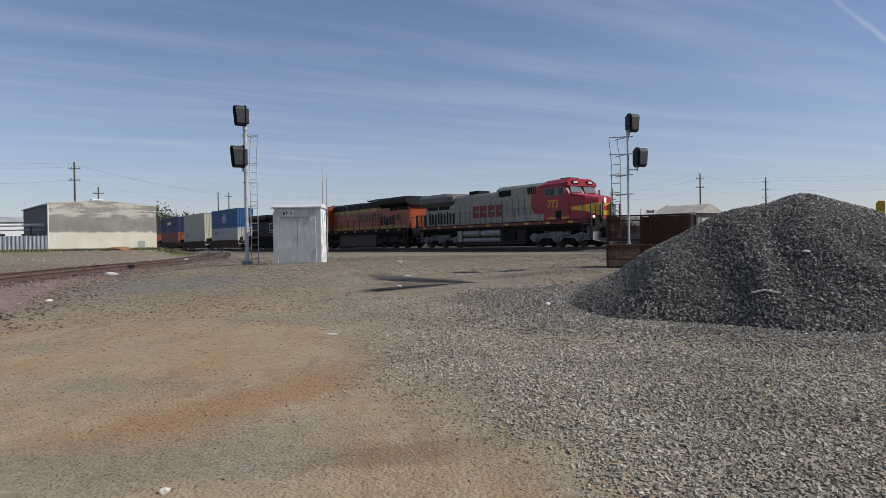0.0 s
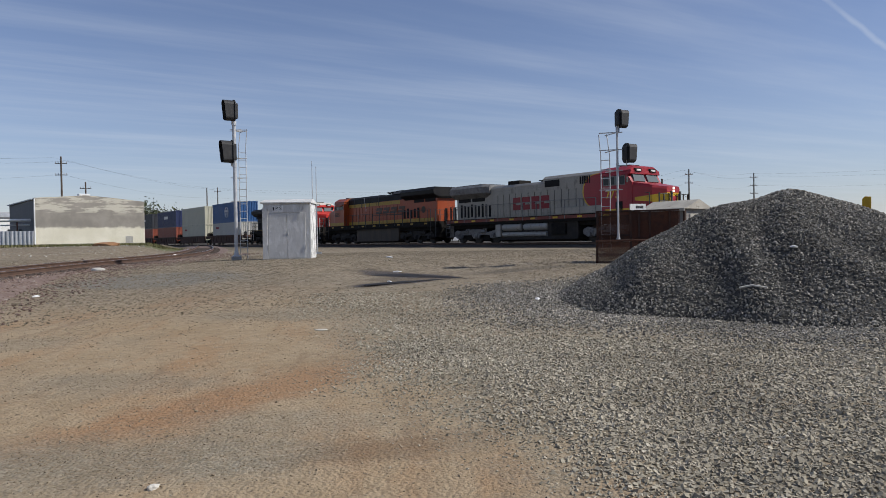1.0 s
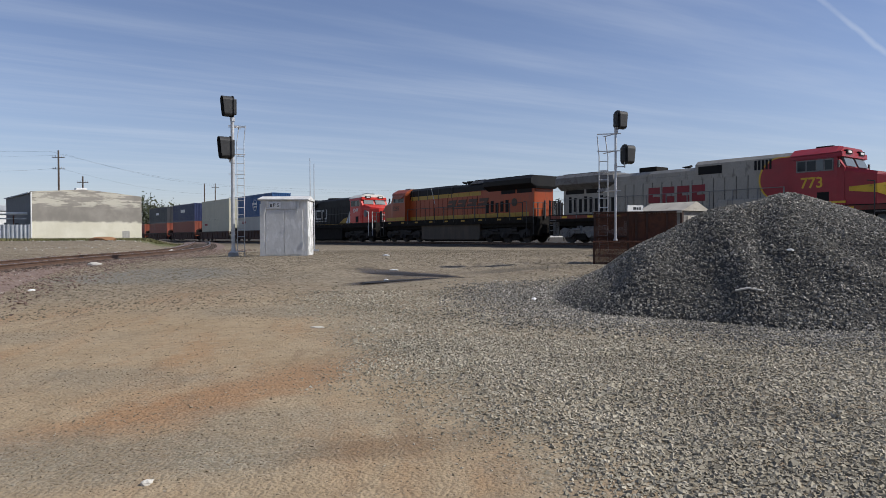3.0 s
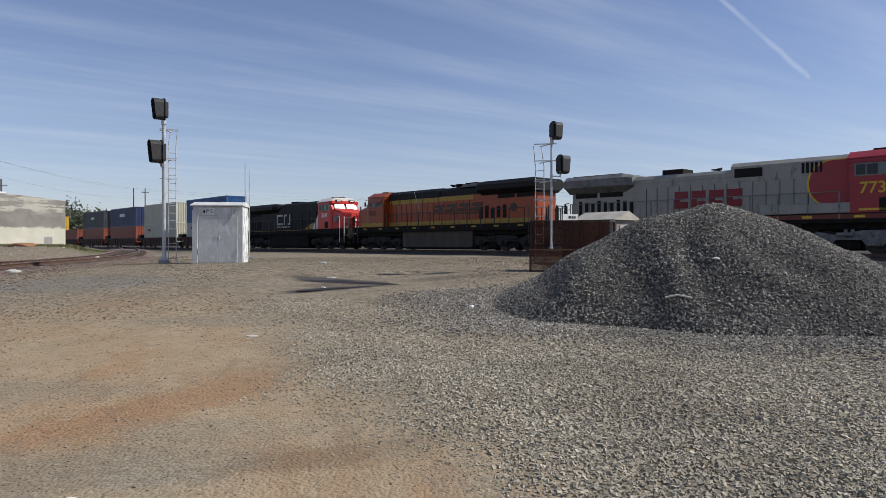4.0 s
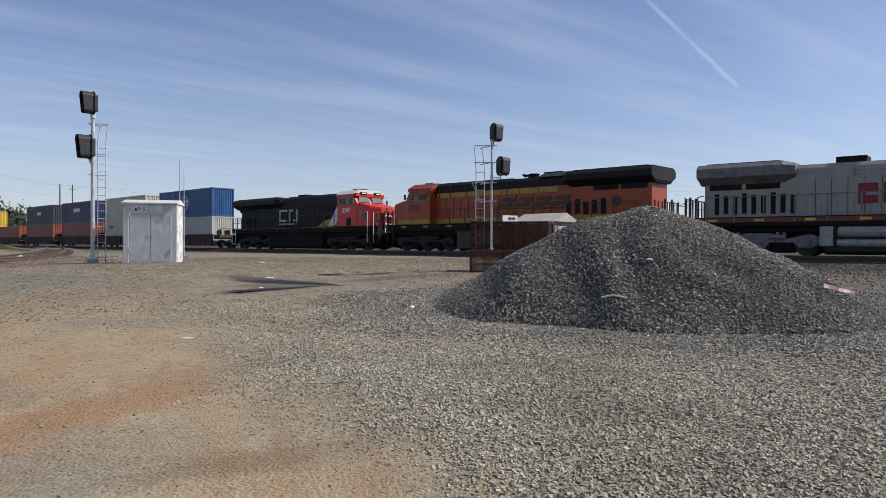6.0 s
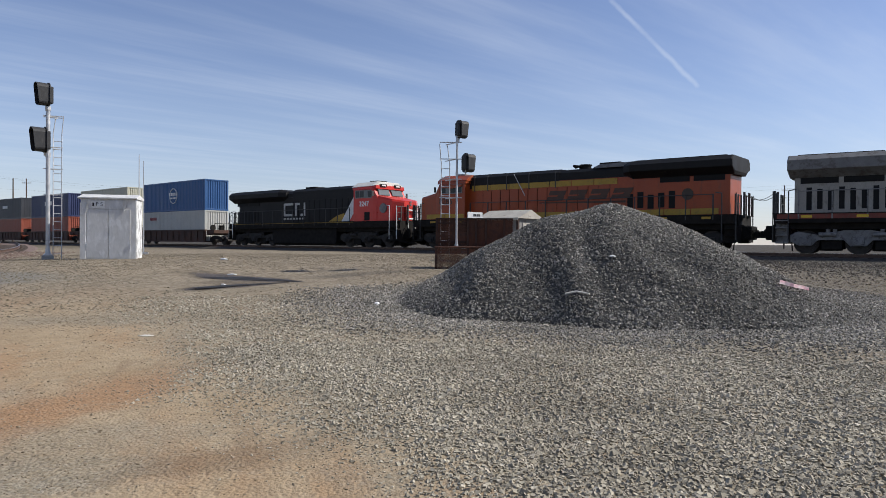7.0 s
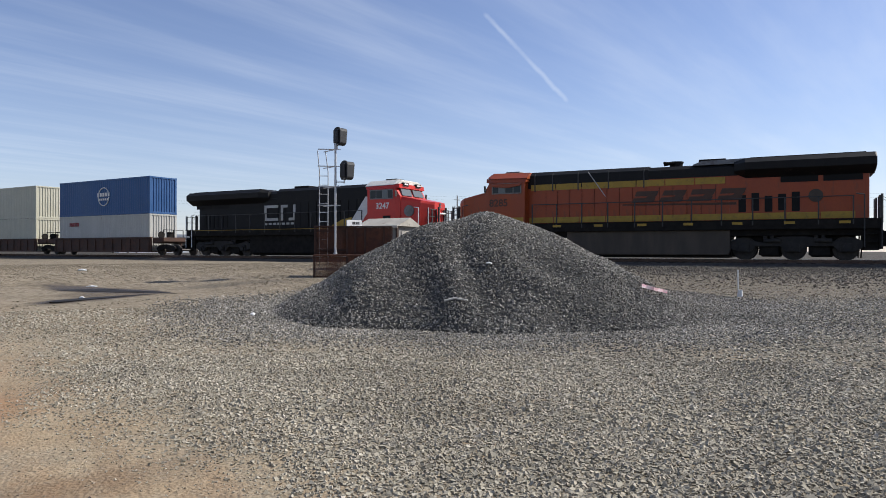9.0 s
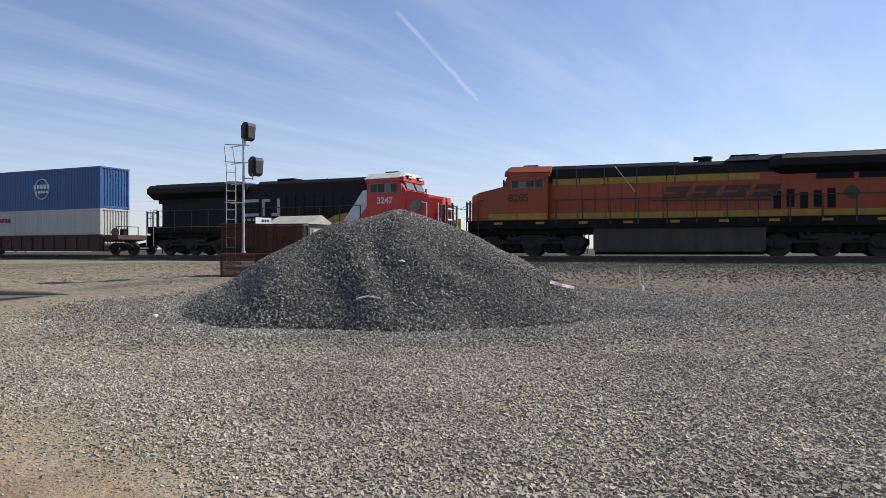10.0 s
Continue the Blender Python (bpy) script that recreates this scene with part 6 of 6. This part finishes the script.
def far_sheds():
    for az, r, w, d, h, mat, label in ((33.5, 110, 16, 10, 4.6, WHITE, "long low white shed far beyond the yard"), (37.5, 120, 14, 10, 5.5, SHEET, "grey metal shed far beyond the yard"),
                                       (-1.5, 210, 20, 12, 4.6, WHITE, "low white warehouse beyond the railway"), (-17.0, 240, 30, 12, 5.0, SHEET, "low grey warehouse beyond the railway")):
        x, y = at(az, r)
        t = thing("warehouse", label, "building", Matrix.Translation((x, y, 0.7)) @ Matrix.Rotation(radians(az + 8), 4, "Z"), "far sheds")
        part("wall", box(B(), -w / 2, w / 2, 0, d, 0, h), mat, t)
        part("roof", prism(B(), [(-w / 2 - 0.3, h), (w / 2 + 0.3, h), (w / 2 - 1, h + 0.7), (-w / 2 + 1, h + 0.7)], -0.3, d + 0.3), SHEET, t)
        for k in range(4):
            part("window", box(B(), -w / 2 + w * (0.12 + 0.22 * k), -w / 2 + w * (0.22 + 0.22 * k), -0.06, -0.01, h * 0.4, h * 0.65), GLASS, t)


far_sheds()
yx, yy_ = at(-32.2, 62)
y_sign = thing("yellow_signal_box", "yellow box on a thin post beyond the track", "sign", Matrix.Translation((yx, yy_, 0)) @ Matrix.Rotation(radians(-32), 4, "Z"))
part("post", rod(B(), (0, 0, 0.6), (0, 0, 3.5), 0.05, 8), GALV, y_sign)
part("head", prism(B(), [(-0.3, 3.35), (0.12, 3.35), (0.12, 3.1), (0.3, 3.1), (0.3, 4.15), (-0.1, 4.2), (-0.3, 4.0)], -0.15, 0.15, 0.04), YELLOW_BOX, y_sign)


# ---- puddle and litter ----
def puddle(cx, cy, a, b, turn, seed):
    bm = B()
    z = 0.458
    ring = []
    for i in range(40):
        q = i * math.pi / 20
        k = 1 + 0.22 * math.sin(3 * q + seed) + 0.12 * math.sin(7 * q + 2 * seed)
        u, v = a * k * math.cos(q), b * k * math.sin(q)
        ring.append(bm.verts.new((cx + u * math.cos(turn) - v * math.sin(turn), cy + u * math.sin(turn) + v * math.cos(turn), z)))
    bm.faces.new(ring)
    ob = part("puddle", bm, WATER)
    return tagged(ob, "shallow dark muddy puddle in a dirt hollow", "puddle", "puddles", "structure")


puddle(-0.8, 20.1, 2.1, 0.5, radians(-51), 1.0)
puddle(-0.8, 16.9, 1.4, 0.24, radians(46), 2.2)


def rock(name, label, category, x, y, z, sx, sy, sz, mat, seed):
    rng = np.random.default_rng(seed)
    bm = B()
    bmesh.ops.create_icosphere(bm, subdivisions=2, radius=1)
    for v in bm.verts:
        v.co = Vector((v.co.x * sx, v.co.y * sy, v.co.z * sz)) * (1 + rng.uniform(-0.16, 0.16))
    ob = part(name, bm, mat, None, "", pose(x, y, z + sz * 0.4, 0, 0, rng.uniform(0, 360)))
    return tagged(ob, label, category)


PALE_STONE = material("pale_rock", (0.50, 0.47, 0.42), (0.62, 0.59, 0.53), 9.0, 0.9, bump=0.3)
EARTH = material("orange_earth", (0.26, 0.13, 0.06), (0.33, 0.18, 0.09), 4.0, 0.95, bump=0.5)
for i, (name, label, cat, az, r, sx, sy, sz, mat) in enumerate((
        ("rock", "pale grey rock beside the siding rails", "rock", 25.6, 26.0, 0.24, 0.13, 0.09, PALE_STONE),
        ("litter", "crumpled white litter at the puddle's edge", "litter", 3.65, 17.2, 0.06, 0.05, 0.025, WHITE),
        ("litter", "white plastic litter in the dark puddle", "litter", 2.98, 21.6, 0.14, 0.05, 0.03, WHITE),
        ("rock", "flat pale stone lying on the dirt", "rock", 9.25, 10.6, 0.11, 0.06, 0.012, PALE_STONE),
        ("rock", "pale broken stone on the dirt track", "rock", 22.2, 4.55, 0.045, 0.03, 0.02, PALE_STONE),
        ("litter", "small white scrap on the gravel", "litter", -8.5, 13.6, 0.12, 0.05, 0.03, WHITE),
        ("litter", "white scrap lying on the ballast bank", "litter", 29.6, 18.0, 0.09, 0.05, 0.03, WHITE),
        ("litter", "white scrap near the rails", "litter", 27.5, 33.0, 0.2, 0.08, 0.06, WHITE),
        ("litter", "white scrap near the rails", "litter", 24.0, 40.0, 0.25, 0.1, 0.08, WHITE),
        ("litter", "white scrap near the rails", "litter", 20.3, 44.0, 0.25, 0.1, 0.08, WHITE),
        ("litter", "small white scrap by the main track", "litter", 3.6, 27.0, 0.16, 0.06, 0.05, WHITE),
        ("litter", "flat brown cardboard scrap on the gravel", "litter", -46.0, 4.25, 0.08, 0.05, 0.008, PALE_STONE))):
    x, y = at(az, r)
    rock(name, label, cat, x, y, lie(x, y), sx, sy, sz, mat, 50 + i)
ex, ey = at(25.0, 62)
rock("earth_pile", "low mound of orange earth beside the grass", "earth pile", ex, ey, lie(ex, ey) - 0.1, 1.1, 0.7, 0.3, EARTH, 80)


def on_heap(az, r):
    x, y = at(az, r)
    return x, y, lie(x, y) + float(heap(x, y))


hx, hy, hz = on_heap(-27.6, 12.3)
rock("litter", "white scrap lying high on the ballast heap", "litter", hx, hy, hz + 0.035, 0.085, 0.045, 0.022, WHITE, 90)
sx_, sy_, sz_ = on_heap(-24.6, 11.6)
stick = part("stick", rod(rod(B(), (-0.16, 0, 0.04), (0.02, -0.05, 0.08), 0.016, 6), (0.02, -0.05, 0.08), (0.17, -0.22, 0.05), 0.014, 6), PALE_STONE, None, "", pose(sx_, sy_, sz_ + 0.02))
tagged(stick, "bleached forked stick lying on the heap", "stick")
fx_, fy_ = at(-40.7, 13.0)
ribbon = B()
for i in range(6):
    a, b = i / 6, (i + 1) / 6
    ya, yb = 0.05 * math.sin(9 * a), 0.05 * math.sin(9 * b)
    v = [ribbon.verts.new(q) for q in ((-0.22 + 0.44 * a, ya, 0.1 - 0.1 * a), (-0.22 + 0.44 * b, yb, 0.1 - 0.1 * b), (-0.22 + 0.44 * b, yb + 0.09, 0.14 - 0.11 * b + 0.02), (-0.22 + 0.44 * a, ya + 0.09, 0.14 - 0.11 * a + 0.02))]
    ribbon.faces.new(v)
bmesh.ops.solidify(ribbon, geom=ribbon.faces[:], thickness=0.006)
tagged(part("marking_tape", ribbon, PINK, None, "", pose(fx_, fy_, lie(fx_, fy_) + max(0, float(heap(fx_, fy_))) + 0.055, 0, 0, -45)), "strip of pink and white marking tape", "tape")
px_, py_ = at(-46.82, 17.5)
lath = thing("marker_stake", "thin pale survey stake with white cap at its foot", "stake", pose(px_, py_, lie(px_, py_)))
part("stake", rod(B(), (0, 0, -0.05), (-0.02, 0, 0.62), 0.015, 6), WHITE, lath)
part("cap", rod(B(), (0.03, -0.02, 0.0), (0.03, -0.02, 0.16), 0.065, 10, 0.05), WHITE, lath)


def grass():
    rng = np.random.default_rng(31)
    n = 16000
    u = rng.uniform(0, 1, n)
    x = -41 + 17 * u + rng.normal(0, 0.4, n)
    y = 56.5 + 8.6 * u + rng.normal(0, 2.0, n) - 1.5
    z = land(x, y)
    h = rng.uniform(0.04, 0.26, n)
    a = rng.uniform(0, 6.28, n)
    w = 0.05
    v = np.stack([np.stack([x - w * np.cos(a), y - w * np.sin(a), z - 0.03], -1), np.stack([x + w * np.cos(a), y + w * np.sin(a), z - 0.03], -1),
                  np.stack([x + rng.normal(0, 0.08, n), y + rng.normal(0, 0.08, n), z + h], -1)], 1).reshape(-1, 3)
    ob = new("grass", quick_mesh("grass", v, np.arange(3 * n).reshape(-1, 3), GRASS))
    tagged(ob, "rough green and yellow grass verge by the wall", "grass", kind="stuff")


GRASS = material("rough_grass", (0.085, 0.088, 0.032), (0.17, 0.15, 0.07), 0.6, 0.9, bump=0.0)
grass()


# ---- what moves ----
def train_pose(t, s, z=0.0, back=False, span=6.9):
    """A vehicle whose middle is s metres behind the train's front coupler."""
    u = -2.06 + 6.05 * t - s
    (ax, ay, _), (bx, by, _) = main_line(u + span), main_line(u - span)
    turn = math.degrees(math.atan2(ay - by, ax - bx)) + (180 if back else 0)
    return pose((ax + bx) / 2, (ay + by) / 2, RAIL + z, 0, 0, turn)


def motions():
    steps = [i * 0.5 for i in range(21)]
    for ob, s, back in ((lead_loco, 11.15, False), (second_loco, 33.45, True), (third_loco, 55.75, False)):
        walk(ob, [(t, train_pose(t, s, 0, back)) for t in steps])
    for i, (car, lower, upper) in enumerate(WAGONS):
        s = 76.75 + 15.95 * i
        walk(car, [(t, train_pose(t, s, 0, False, 7.8)) for t in steps])
        walk(lower, [(t, train_pose(t, s, 0.32, False, 7.8)) for t in steps])
        if upper:
            walk(upper, [(t, train_pose(t, s, 3.225, False, 7.8)) for t in steps])
    backward = set(second_loco.children)
    for ob, x, r in ROLLING:
        way = -1 if ob in backward else 1
        walk(ob, [(i * 0.1, pose(x, 0, r, 0, way * math.degrees(0.605 * i / r), 0)) for i in range(101)])


motions()
